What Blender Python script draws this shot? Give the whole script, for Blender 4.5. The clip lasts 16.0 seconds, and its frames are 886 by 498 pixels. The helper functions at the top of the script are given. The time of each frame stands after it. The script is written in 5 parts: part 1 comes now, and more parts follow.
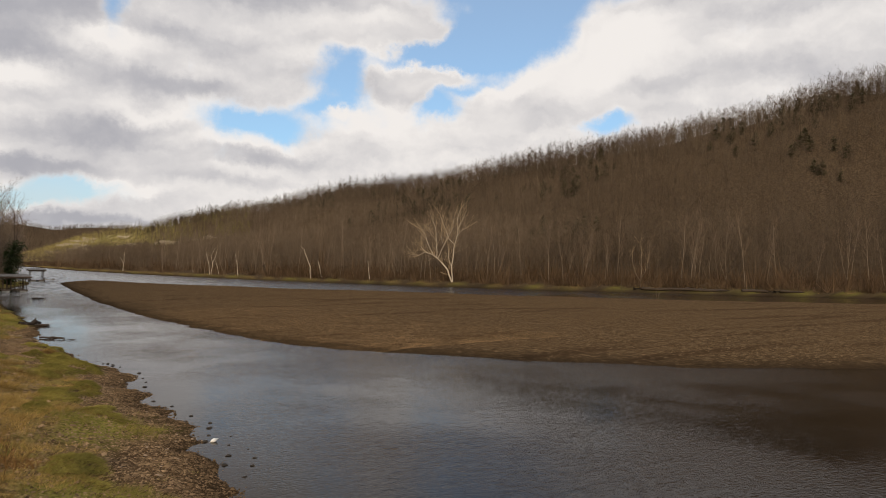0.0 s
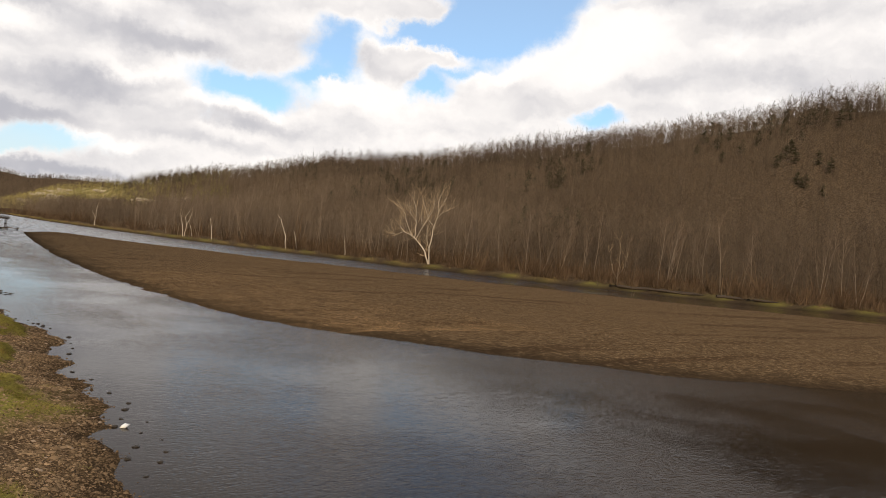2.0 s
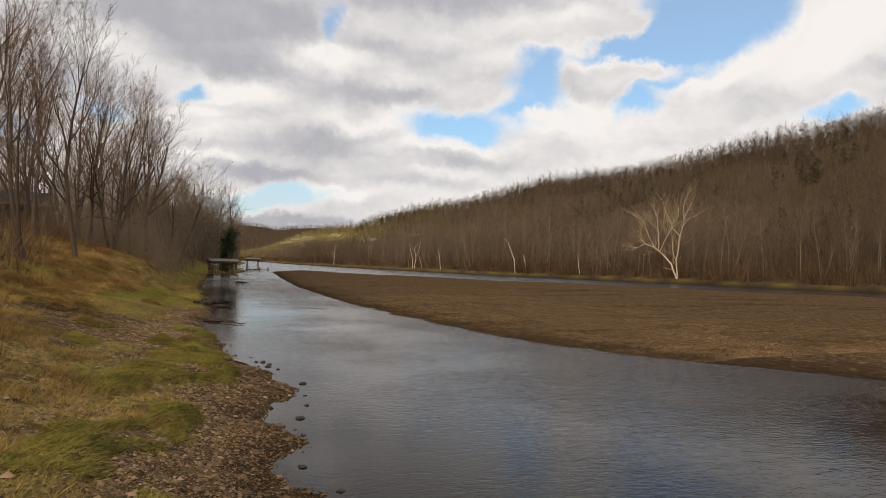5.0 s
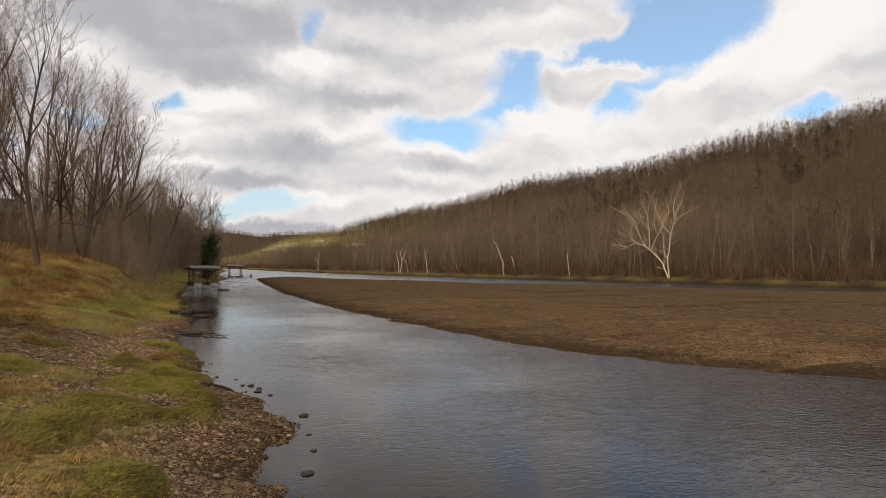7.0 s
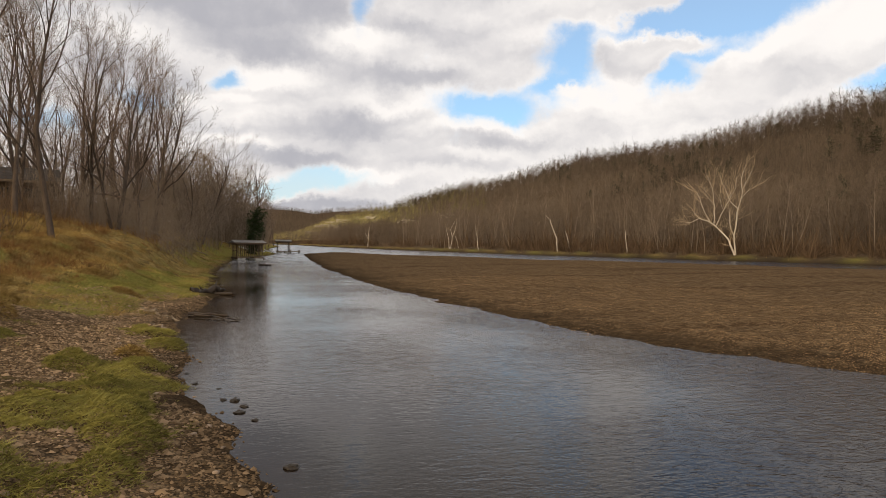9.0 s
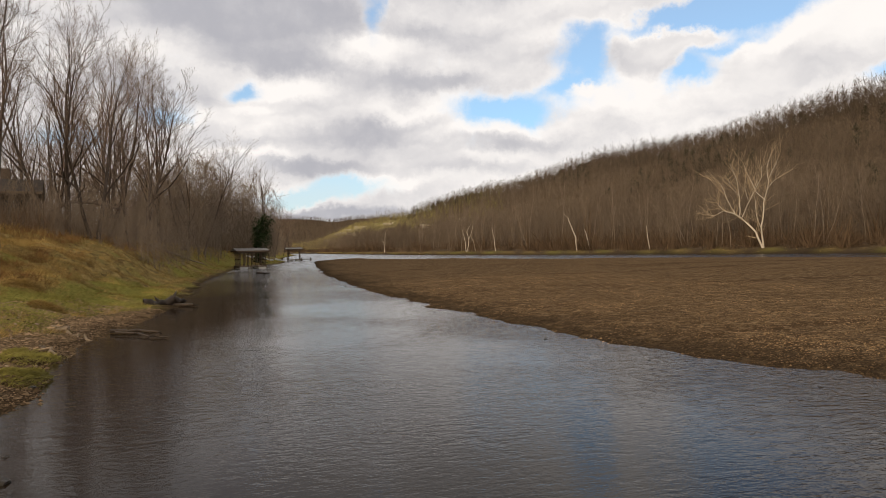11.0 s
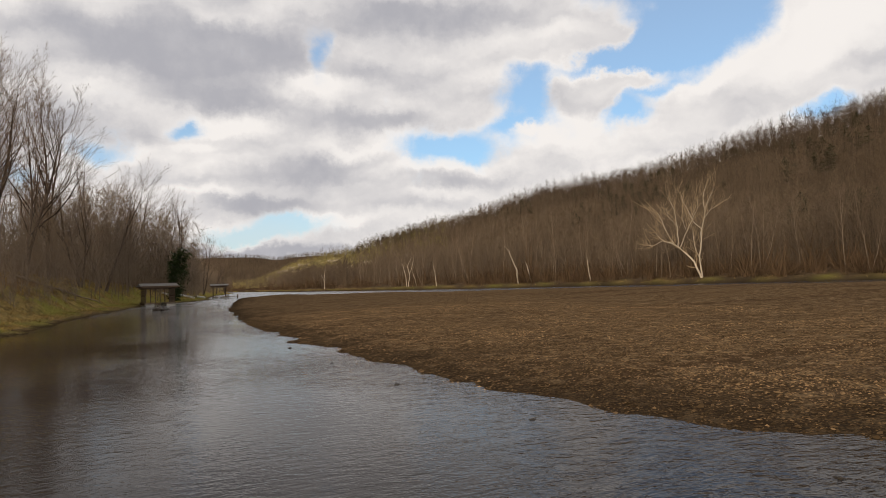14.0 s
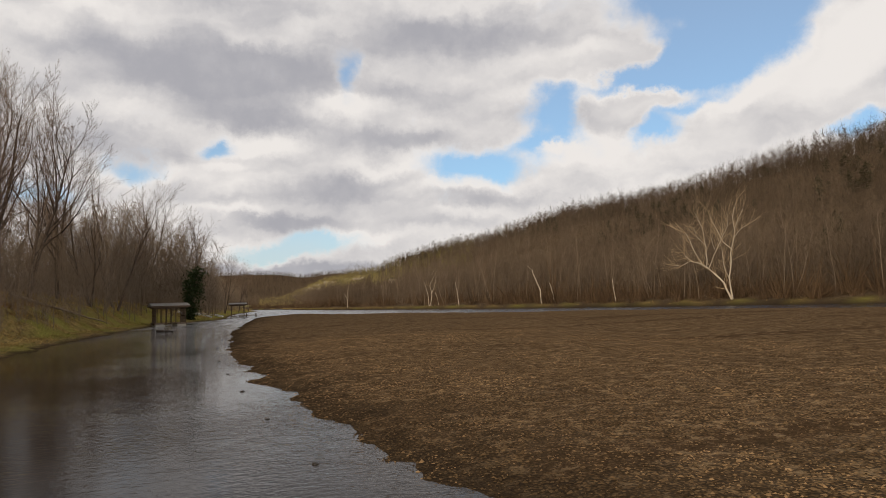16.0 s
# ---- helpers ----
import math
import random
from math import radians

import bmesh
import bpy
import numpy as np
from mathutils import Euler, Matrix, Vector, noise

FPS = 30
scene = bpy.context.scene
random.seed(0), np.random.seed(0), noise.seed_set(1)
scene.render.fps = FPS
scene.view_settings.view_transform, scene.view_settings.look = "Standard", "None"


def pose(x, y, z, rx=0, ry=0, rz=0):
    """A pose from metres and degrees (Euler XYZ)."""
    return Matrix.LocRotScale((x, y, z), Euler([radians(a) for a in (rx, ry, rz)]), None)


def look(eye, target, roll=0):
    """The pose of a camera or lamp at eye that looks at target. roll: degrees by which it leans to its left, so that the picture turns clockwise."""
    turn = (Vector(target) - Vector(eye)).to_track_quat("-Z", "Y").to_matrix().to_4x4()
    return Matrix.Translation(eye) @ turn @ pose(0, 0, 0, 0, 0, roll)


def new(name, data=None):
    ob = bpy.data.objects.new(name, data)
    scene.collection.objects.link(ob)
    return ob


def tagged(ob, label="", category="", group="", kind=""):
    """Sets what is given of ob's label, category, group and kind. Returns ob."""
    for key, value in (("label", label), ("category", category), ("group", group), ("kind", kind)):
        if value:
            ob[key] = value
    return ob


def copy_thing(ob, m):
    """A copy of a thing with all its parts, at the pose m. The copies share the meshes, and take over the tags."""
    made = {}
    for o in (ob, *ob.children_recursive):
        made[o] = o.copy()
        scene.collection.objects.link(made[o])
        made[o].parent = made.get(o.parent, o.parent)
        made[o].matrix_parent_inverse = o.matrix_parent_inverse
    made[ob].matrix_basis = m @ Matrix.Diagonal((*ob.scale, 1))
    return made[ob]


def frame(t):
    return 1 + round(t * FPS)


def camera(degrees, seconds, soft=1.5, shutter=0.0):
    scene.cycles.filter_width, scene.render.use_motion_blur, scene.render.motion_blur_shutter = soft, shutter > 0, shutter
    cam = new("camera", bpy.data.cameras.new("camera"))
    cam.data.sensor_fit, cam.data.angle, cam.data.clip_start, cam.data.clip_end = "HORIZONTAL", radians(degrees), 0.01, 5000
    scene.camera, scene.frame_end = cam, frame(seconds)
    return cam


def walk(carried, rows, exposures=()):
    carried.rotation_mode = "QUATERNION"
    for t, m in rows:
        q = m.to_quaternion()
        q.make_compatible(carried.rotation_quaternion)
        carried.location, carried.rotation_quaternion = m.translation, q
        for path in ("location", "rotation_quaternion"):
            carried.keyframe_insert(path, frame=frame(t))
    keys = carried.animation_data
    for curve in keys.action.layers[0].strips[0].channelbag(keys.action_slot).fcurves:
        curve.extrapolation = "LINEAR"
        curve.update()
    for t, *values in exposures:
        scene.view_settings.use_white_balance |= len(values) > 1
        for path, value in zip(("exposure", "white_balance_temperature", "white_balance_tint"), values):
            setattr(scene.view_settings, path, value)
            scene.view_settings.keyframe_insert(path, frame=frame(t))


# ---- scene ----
# ---------------------------------------------------------------- camera and its way
cam = camera(65.87, 16.0, soft=0.8)
PATH = [
    (0, (0.002, 0.002, 3.799), (5.537, 8.326, 4.086), 1.25),
    (0.5, (0.244, 0.209, 3.856), (5.810, 8.516, 3.750), 0.69),
    (1, (0.542, 0.393, 3.839), (6.271, 8.588, 3.995), 2.60),
    (1.5, (0.985, 0.704, 3.848), (6.709, 8.903, 3.942), 9.88),
    (2, (1.302, 1.387, 3.842), (7.098, 9.536, 3.885), 5.95),
    (2.5, (1.722, 2.761, 3.681), (7.105, 11.185, 3.919), 3.51),
    (3, (2.435, 4.978, 3.401), (6.476, 14.122, 3.612), 2.86),
    (3.5, (2.820, 7.284, 3.048), (5.842, 16.804, 3.537), 4.03),
    (4, (3.001, 9.231, 2.698), (5.687, 18.847, 3.261), 3.23),
    (4.2, (3.052, 9.954, 2.570), (5.845, 19.554, 2.792), 3.03),
    (6.3, (2.941, 14.093, 2.259), (6.086, 23.576, 2.678), 0.24),
    (6.5, (2.957, 14.367, 2.232), (6.083, 23.847, 2.837), -4.25),
    (7, (3.093, 15.040, 2.199), (6.304, 24.506, 2.473), 0.75),
    (7.5, (3.268, 15.791, 2.196), (6.635, 25.207, 2.154), -0.31),
    (8, (3.521, 16.676, 2.158), (6.800, 26.122, 2.274), 0.19),
    (8.5, (3.837, 17.759, 2.102), (7.021, 27.236, 2.287), 0.96),
    (9, (4.184, 18.978, 2.038), (6.698, 28.657, 1.963), 0.97),
    (9.5, (4.573, 20.039, 2.007), (6.330, 29.878, 1.679), 2.96),
    (10, (4.898, 20.913, 1.984), (7.050, 30.678, 1.912), 1.46),
    (10.2, (5.022, 21.231, 1.972), (7.220, 30.986, 1.859), -0.78),
    (12.3, (7.605, 23.633, 1.209), (9.903, 33.363, 1.429), -0.77),
    (12.5, (7.690, 23.919, 1.181), (10.048, 33.634, 1.412), -0.12),
    (13, (8.052, 24.624, 1.233), (10.820, 34.231, 1.415), -0.79),
    (13.5, (8.412, 25.317, 1.255), (11.446, 34.841, 1.573), -2.20),
    (14, (8.735, 25.923, 1.236), (11.713, 35.456, 1.743), -1.78),
    (14.5, (9.091, 26.445, 1.329), (12.015, 35.981, 2.050), -1.54),
    (15, (9.440, 26.878, 1.458), (12.286, 36.412, 2.459), -2.39),
    (15.5, (9.807, 27.249, 1.517), (12.512, 36.852, 2.208), -0.48),
    (16, (10.179, 27.552, 1.502), (12.789, 37.174, 2.285), -1.41),
]
walk(cam, [(t, look(eye, target, roll)) for t, eye, target, roll in PATH],
     exposures=[(0, -0.24), (0.5, -0.18), (1.0, -0.08), (1.5, 0.0), (2.0, 0.05), (2.5, 0.03), (3.5, -0.14), (4.2, -0.2), (6.3, -0.12), (7.0, -0.12), (8.5, -0.08), (10.0, -0.02), (12.5, -0.16), (14.5, -0.22), (16.0, -0.31)])

# ---------------------------------------------------------------- node helpers
def nd(tree, kind, **kw):
    n = tree.nodes.new(kind)
    for k, v in kw.items():
        if k in n.inputs:
            n.inputs[k].default_value = v
        elif k == "operation":
            n.operation = v
        elif k == "data_type":
            n.data_type = v
        elif k == "blend_type":
            n.blend_type = v
        elif k == "attribute_name":
            n.attribute_name = v
    return n


def op(tree, o, a, b=None, c=None, clamp=False):
    n = tree.nodes.new("ShaderNodeMath")
    n.operation, n.use_clamp = o, clamp
    for i, v in enumerate((a, b, c)):
        if v is None:
            continue
        if isinstance(v, (int, float)):
            n.inputs[i].default_value = v
        else:
            tree.links.new(v, n.inputs[i])
    return n.outputs[0]


def mixc(tree, f, a, b):
    n = tree.nodes.new("ShaderNodeMix")
    n.data_type = "RGBA"
    for sock, v in ((n.inputs[0], f), (n.inputs[6], a), (n.inputs[7], b)):
        if isinstance(v, (int, float)):
            sock.default_value = v
        elif isinstance(v, (tuple, list)):
            sock.default_value = (*v[:3], 1)
        else:
            tree.links.new(v, sock)
    return n.outputs[2]


def ramp(tree, v, lo, hi):
    n = tree.nodes.new("ShaderNodeMapRange")
    n.interpolation_type = "SMOOTHSTEP"
    n.inputs[1].default_value, n.inputs[2].default_value = lo, hi
    tree.links.new(v, n.inputs[0])
    return n.outputs[0]


def noise_tex(tree, vec, scale, detail=4.0, rough=0.55):
    n = nd(tree, "ShaderNodeTexNoise", Scale=scale, Detail=detail, Roughness=rough)
    if vec is not None:
        tree.links.new(vec, n.inputs["Vector"])
    return n


# ---------------------------------------------------------------- sky, sun
SUN_AZ, SUN_EL = 222.0, 16.0      # degrees from +y towards +x, and above the horizon
world = bpy.data.worlds.new("sky")
scene.world = world
world.use_nodes = True
W = world.node_tree
W.nodes.clear()
out = nd(W, "ShaderNodeOutputWorld")
bg = nd(W, "ShaderNodeBackground", Strength=0.1)
W.links.new(bg.outputs[0], out.inputs[0])
sky = nd(W, "ShaderNodeTexSky")
sky.sky_type, sky.sun_disc = "NISHITA", False
sky.sun_elevation, sky.sun_rotation = radians(24.0), radians(SUN_AZ)
sky.air_density, sky.dust_density, sky.ozone_density = 1.0, 0.6, 1.5
tc = nd(W, "ShaderNodeTexCoord")
warp = noise_tex(W, tc.outputs["Generated"], 11.0, 6.0, 0.62)
sub = nd(W, "ShaderNodeVectorMath", operation="SUBTRACT")
sub.inputs[1].default_value = (0.5, 0.5, 0.5)
W.links.new(warp.outputs["Color"], sub.inputs[0])
scl = nd(W, "ShaderNodeVectorMath", operation="SCALE", Scale=0.075)
W.links.new(sub.outputs[0], scl.inputs[0])
addv = nd(W, "ShaderNodeVectorMath", operation="ADD")
W.links.new(tc.outputs["Generated"], addv.inputs[0])
W.links.new(scl.outputs[0], addv.inputs[1])
sep = nd(W, "ShaderNodeSeparateXYZ")
W.links.new(addv.outputs[0], sep.inputs[0])
azi = op(W, "MULTIPLY", op(W, "ARCTAN2", sep.outputs[0], sep.outputs[1]), 57.2958)
ele = op(W, "MULTIPLY", op(W, "ARCSINE", sep.outputs[2]), 57.2958)


def blob(a, e, sa, se, w, tilt=0.0):
    """A soft gap (or, with w below 0, a puff) round a direction of the sky, in degrees."""
    c, s = math.cos(radians(tilt)), math.sin(radians(tilt))
    da, de = op(W, "SUBTRACT", azi, a), op(W, "SUBTRACT", ele, e)
    u = op(W, "ADD", op(W, "MULTIPLY", da, c / sa), op(W, "MULTIPLY", de, s / sa))
    v = op(W, "ADD", op(W, "MULTIPLY", da, -s / se), op(W, "MULTIPLY", de, c / se))
    q = op(W, "ADD", op(W, "MULTIPLY", u, u), op(W, "MULTIPLY", v, v))
    return op(W, "MULTIPLY", op(W, "EXPONENT", op(W, "MULTIPLY", q, -1.0)), w)


def total(rows):
    acc = None
    for row in rows:
        b = blob(*row)
        acc = b if acc is None else op(W, "ADD", acc, b)
    return acc


# gaps of blue between the clouds
GAPS = [(18.6, 11.5, 4.0, 1.3, 1.4, 0), (23.2, 12.9, 2.4, 0.7, 0.7, 0), (25.5, 15.2, 2.3, 2.6, 1.2, 0), (32.6, 17.2, 4.6, 0.75, 1.0, 3), (38.0, 18.4, 6.6, 2.6, 1.4, 12), (40.0, 25.0, 9.5, 4.6, 1.5, 0), (32.7, 13.2, 2.0, 1.1, 1.2, 0), (47.0, 12.1, 2.1, 1.0, 1.25, 0),
        (4.8, 5.3, 3.2, 0.8, 1.3, 0), (1.2, 4.3, 3.6, 0.6, 1.1, 0), (7.2, 18.9, 1.1, 1.9, 0.85, 0), (-3.2, 12.9, 1.5, 0.8, 1.0, 0), (-9.2, 10.8, 2.4, 1.2, 0.8, 0), (-16.0, 8.5, 3.0, 1.0, 0.8, 0), (35.0, 14.8, 3.0, 0.5, 0.6, 10)]
# openings in the cloud beyond the river's view
GAPS_BEYOND = [(29.0, 31.5, 13.0, 4.2, 1.4, 0), (48.0, 30.0, 10.0, 5.0, 1.1, 0), (75.0, 34.0, 14.0, 5.0, 0.9, 15), (-60.0, 40.0, 22.0, 7.0, 0.9, 0), (170.0, 30.0, 30.0, 8.0, 0.9, 10), (20.0, 55.0, 30.0, 9.0, 0.8, 0)]
# puffs that stand in the gaps
PUFFS = [(27.4, 19.2, 3.4, 1.5, -1.3, 0), (31.8, 19.3, 2.0, 0.7, -0.8, 0), (30.0, 15.1, 2.3, 1.25, -1.3, 0), (33.6, 15.6, 1.9, 0.5, -0.6, 8), (24.9, 12.5, 1.6, 0.45, -0.6, 0), (41.0, 14.0, 5.0, 1.6, -1.0, 16), (49.0, 17.6, 4.6, 3.0, -1.3, 28)]
gap = op(W, "ADD", op(W, "ADD", total(GAPS), total(GAPS_BEYOND)), total(PUFFS))
fine = noise_tex(W, tc.outputs["Generated"], 17.0, 8.0, 0.62)
gapn = op(W, "ADD", gap, op(W, "MULTIPLY", op(W, "SUBTRACT", fine.outputs[0], 0.5), 1.15))
blue = ramp(W, gapn, 0.12, 1.0)
rim = ramp(W, gapn, -0.15, 0.45)
# cloud bodies in flat rows: bright where little cloud lies above, grey beneath


def bodies(lift, squash, detail):
    q = nd(W, "ShaderNodeCombineXYZ")
    W.links.new(op(W, "MULTIPLY", azi, 1 / 17.0), q.inputs[0])
    W.links.new(op(W, "ADD", op(W, "MULTIPLY", ele, 1 / squash), lift), q.inputs[1])
    return noise_tex(W, q.outputs[0], 1.0, detail, 0.55).outputs[0]


thick = bodies(0.0, 5.4, 4.0)
above = bodies(0.26, 5.4, 2.0)
relief = op(W, "SUBTRACT", thick, above)
GREY = [(-2.0, 18.6, 9.5, 2.6, 0.50, 0), (0.0, 15.1, 5.0, 0.9, 0.24, 0), (16.9, 22.0, 9.0, 1.6, 0.32, 0), (12.7, 13.7, 4.6, 1.0, 0.28, 0), (6.3, 9.3, 5.5, 1.2, 0.34, 0), (3.0, 6.9, 4.6, 0.7, 0.36, 0), (19.0, 8.5, 5.0, 0.5, 0.18, 4),
        (3.3, 3.0, 9.0, 0.5, 0.40, 0), (40.5, 11.6, 4.0, 0.8, 0.14, 12), (14.0, 17.6, 4.0, 1.2, 0.16, 0), (-12.0, 12.8, 5.0, 1.6, 0.16, 0), (50.0, 14.6, 3.0, 1.2, 0.14, 0), (15.0, 6.6, 5.0, 0.5, 0.14, 0)]
BRIGHT = [(7.0, 16.2, 2.6, 0.8, -0.34, 0), (0.6, 13.0, 2.8, 0.8, -0.3, 0), (-2.2, 11.4, 2.0, 0.4, -0.3, 0), (-1.6, 7.6, 2.2, 0.45, -0.34, 0), (17.4, 9.9, 5.4, 0.55, -0.34, 2), (27.0, 11.9, 3.6, 1.2, -0.34, 6), (8.8, 5.7, 2.0, 0.35, -0.34, 0),
          (39.6, 15.0, 4.0, 1.0, -0.3, 18), (48.0, 17.4, 4.0, 2.4, -0.34, 28), (11.0, 11.2, 3.0, 0.5, -0.2, 0), (27.6, 19.6, 2.6, 0.8, -0.2, 0)]
shade = op(W, "ADD", total(GREY), total(BRIGHT))
lit = op(W, "ADD", op(W, "MULTIPLY", relief, 1.15), op(W, "MULTIPLY", op(W, "SUBTRACT", fine.outputs[0], 0.5), 0.2))
lit = op(W, "SUBTRACT", op(W, "ADD", lit, 0.6), op(W, "MULTIPLY", shade, 1.4))
lit = op(W, "ADD", ramp(W, lit, 0.08, 0.95), op(W, "MULTIPLY", rim, 0.22), clamp=True)
cloud = mixc(W, lit, (5.0, 4.95, 5.35), (10.5, 10.0, 9.6))
skyc = nd(W, "ShaderNodeMix", data_type="RGBA", blend_type="MULTIPLY")
skyc.inputs[0].default_value = 1.0
W.links.new(sky.outputs[0], skyc.inputs[6])
skyc.inputs[7].default_value = (0.92, 1.45, 1.72, 1)
veil = mixc(W, op(W, "ADD", 0.3, op(W, "MULTIPLY", ramp(W, ele, 10.0, 3.0), 0.4)), skyc.outputs[2], (7.8, 7.9, 8.1))
final = mixc(W, blue, cloud, veil)
W.links.new(final, bg.inputs[0])

sun = new("sun", bpy.data.lights.new("sun", "SUN"))
sun.data.energy, sun.data.angle, sun.data.color = 2.6, radians(10.0), (1.0, 0.79, 0.52)
az, el = radians(SUN_AZ), radians(SUN_EL)
sun.matrix_world = look((math.sin(az) * math.cos(el) * 100, math.cos(az) * math.cos(el) * 100, math.sin(el) * 100), (0, 0, 0))

# ---------------------------------------------------------------- lie of the land
LEFT = [(6.0, -400), (5.0, -60), (4.2, 0), (3.7, 11.5), (3.65, 14), (4.25, 16.7), (3.95, 18.5), (3.7, 20), (3.85, 21.5), (3.8, 22.8), (4.15, 24.6), (3.7, 27.2), (3.1, 29.2), (2.6, 33), (2.1, 36.5), (2.2, 41),
        (2.3, 46), (1.8, 54), (1.2, 66), (0.9, 80), (1.0, 98), (3.0, 108), (5.2, 120), (6.0, 132), (5.2, 146), (5.0, 200), (10, 300), (6, 420), (-60, 560), (-300, 760), (-900, 900)]
FAR = [(900, -500), (300, -80), (170, 40), (130, 66), (102, 89), (82, 113), (68, 138), (54, 170), (40, 222), (27, 302), (20, 400), (-20, 560), (-240, 740), (-900, 870)]
BAR = [(9.2, 105), (8.6, 75), (8.8, 62), (9.3, 51), (10.0, 44.5), (10.6, 40), (11.1, 37), (11.4, 35), (11.7, 33.2), (12.2, 31.6), (13.2, 29.6), (15.2, 26.8), (18.6, 22.7), (24, 17.5), (32.5, 13.2), (60, 2), (120, -32), (260, -112),
       (230, -60), (150, 18), (110, 43), (80, 64), (64, 77), (51, 93), (38, 107), (26, 127), (16, 148), (10.2, 132)]


def vnoise(x, y, seed=0):
    """Smooth value noise on numpy arrays, 0 to 1."""
    xi, yi = np.floor(x), np.floor(y)
    fx, fy = x - xi, y - yi
    fx, fy = fx * fx * (3 - 2 * fx), fy * fy * (3 - 2 * fy)

    def h(a, b):
        v = np.sin(a * 127.1 + b * 311.7 + seed * 74.7) * 43758.5453
        return v - np.floor(v)
    return (h(xi, yi) * (1 - fx) + h(xi + 1, yi) * fx) * (1 - fy) + (h(xi, yi + 1) * (1 - fx) + h(xi + 1, yi + 1) * fx) * fy


def fbm(x, y, seed=0, octaves=4):
    s, a, t = 0.0, 0.5, 0.0
    for o in range(octaves):
        s, t = s + a * vnoise(x * 2 ** o, y * 2 ** o, seed + o * 13), t + a
        a *= 0.5
    return s / t


def signed(poly, x, y):
    """Distance to a closed outline, positive inside."""
    px, py = np.array(poly, float).T
    qx, qy = np.roll(px, -1), np.roll(py, -1)
    best, inside = np.full(x.shape, 1e12), np.zeros(x.shape, bool)
    for ax, ay, bx, by in zip(px, py, qx, qy):
        dx, dy = bx - ax, by - ay
        u = np.clip(((x - ax) * dx + (y - ay) * dy) / (dx * dx + dy * dy), 0, 1)
        best = np.minimum(best, (x - ax - u * dx) ** 2 + (y - ay - u * dy) ** 2)
        if dy:
            inside ^= ((ay > y) != (by > y)) & (x < (y - ay) / dy * dx + ax)
    return np.where(inside, 1, -1) * np.sqrt(best)


LEFT_LAND = LEFT + [(-4000, 900), (-4000, -400)]
FAR_LAND = FAR + [(-900, 4000), (4000, 4000), (4000, -500)]
RIDGE_AZ = [-180, -20, 0, 2.5, 5.6, 10, 15, 20, 25, 30, 35, 40, 45, 50, 55, 60, 66, 75, 95, 130, 180]
RIDGE_EL = [1, 1, 0.2, 1.1, 2.4, 3.5, 4.9, 6.2, 7.5, 8.3, 9.0, 10.1, 11.1, 12.1, 12.9, 13.6, 15.2, 16, 16, 12, 1]
RIDGE_R = [1500, 1500, 1000, 900, 800, 660, 560, 490, 440, 405, 375, 352, 336, 325, 316, 310, 305, 300, 300, 320, 1500]
TREE_TOP = 9.0


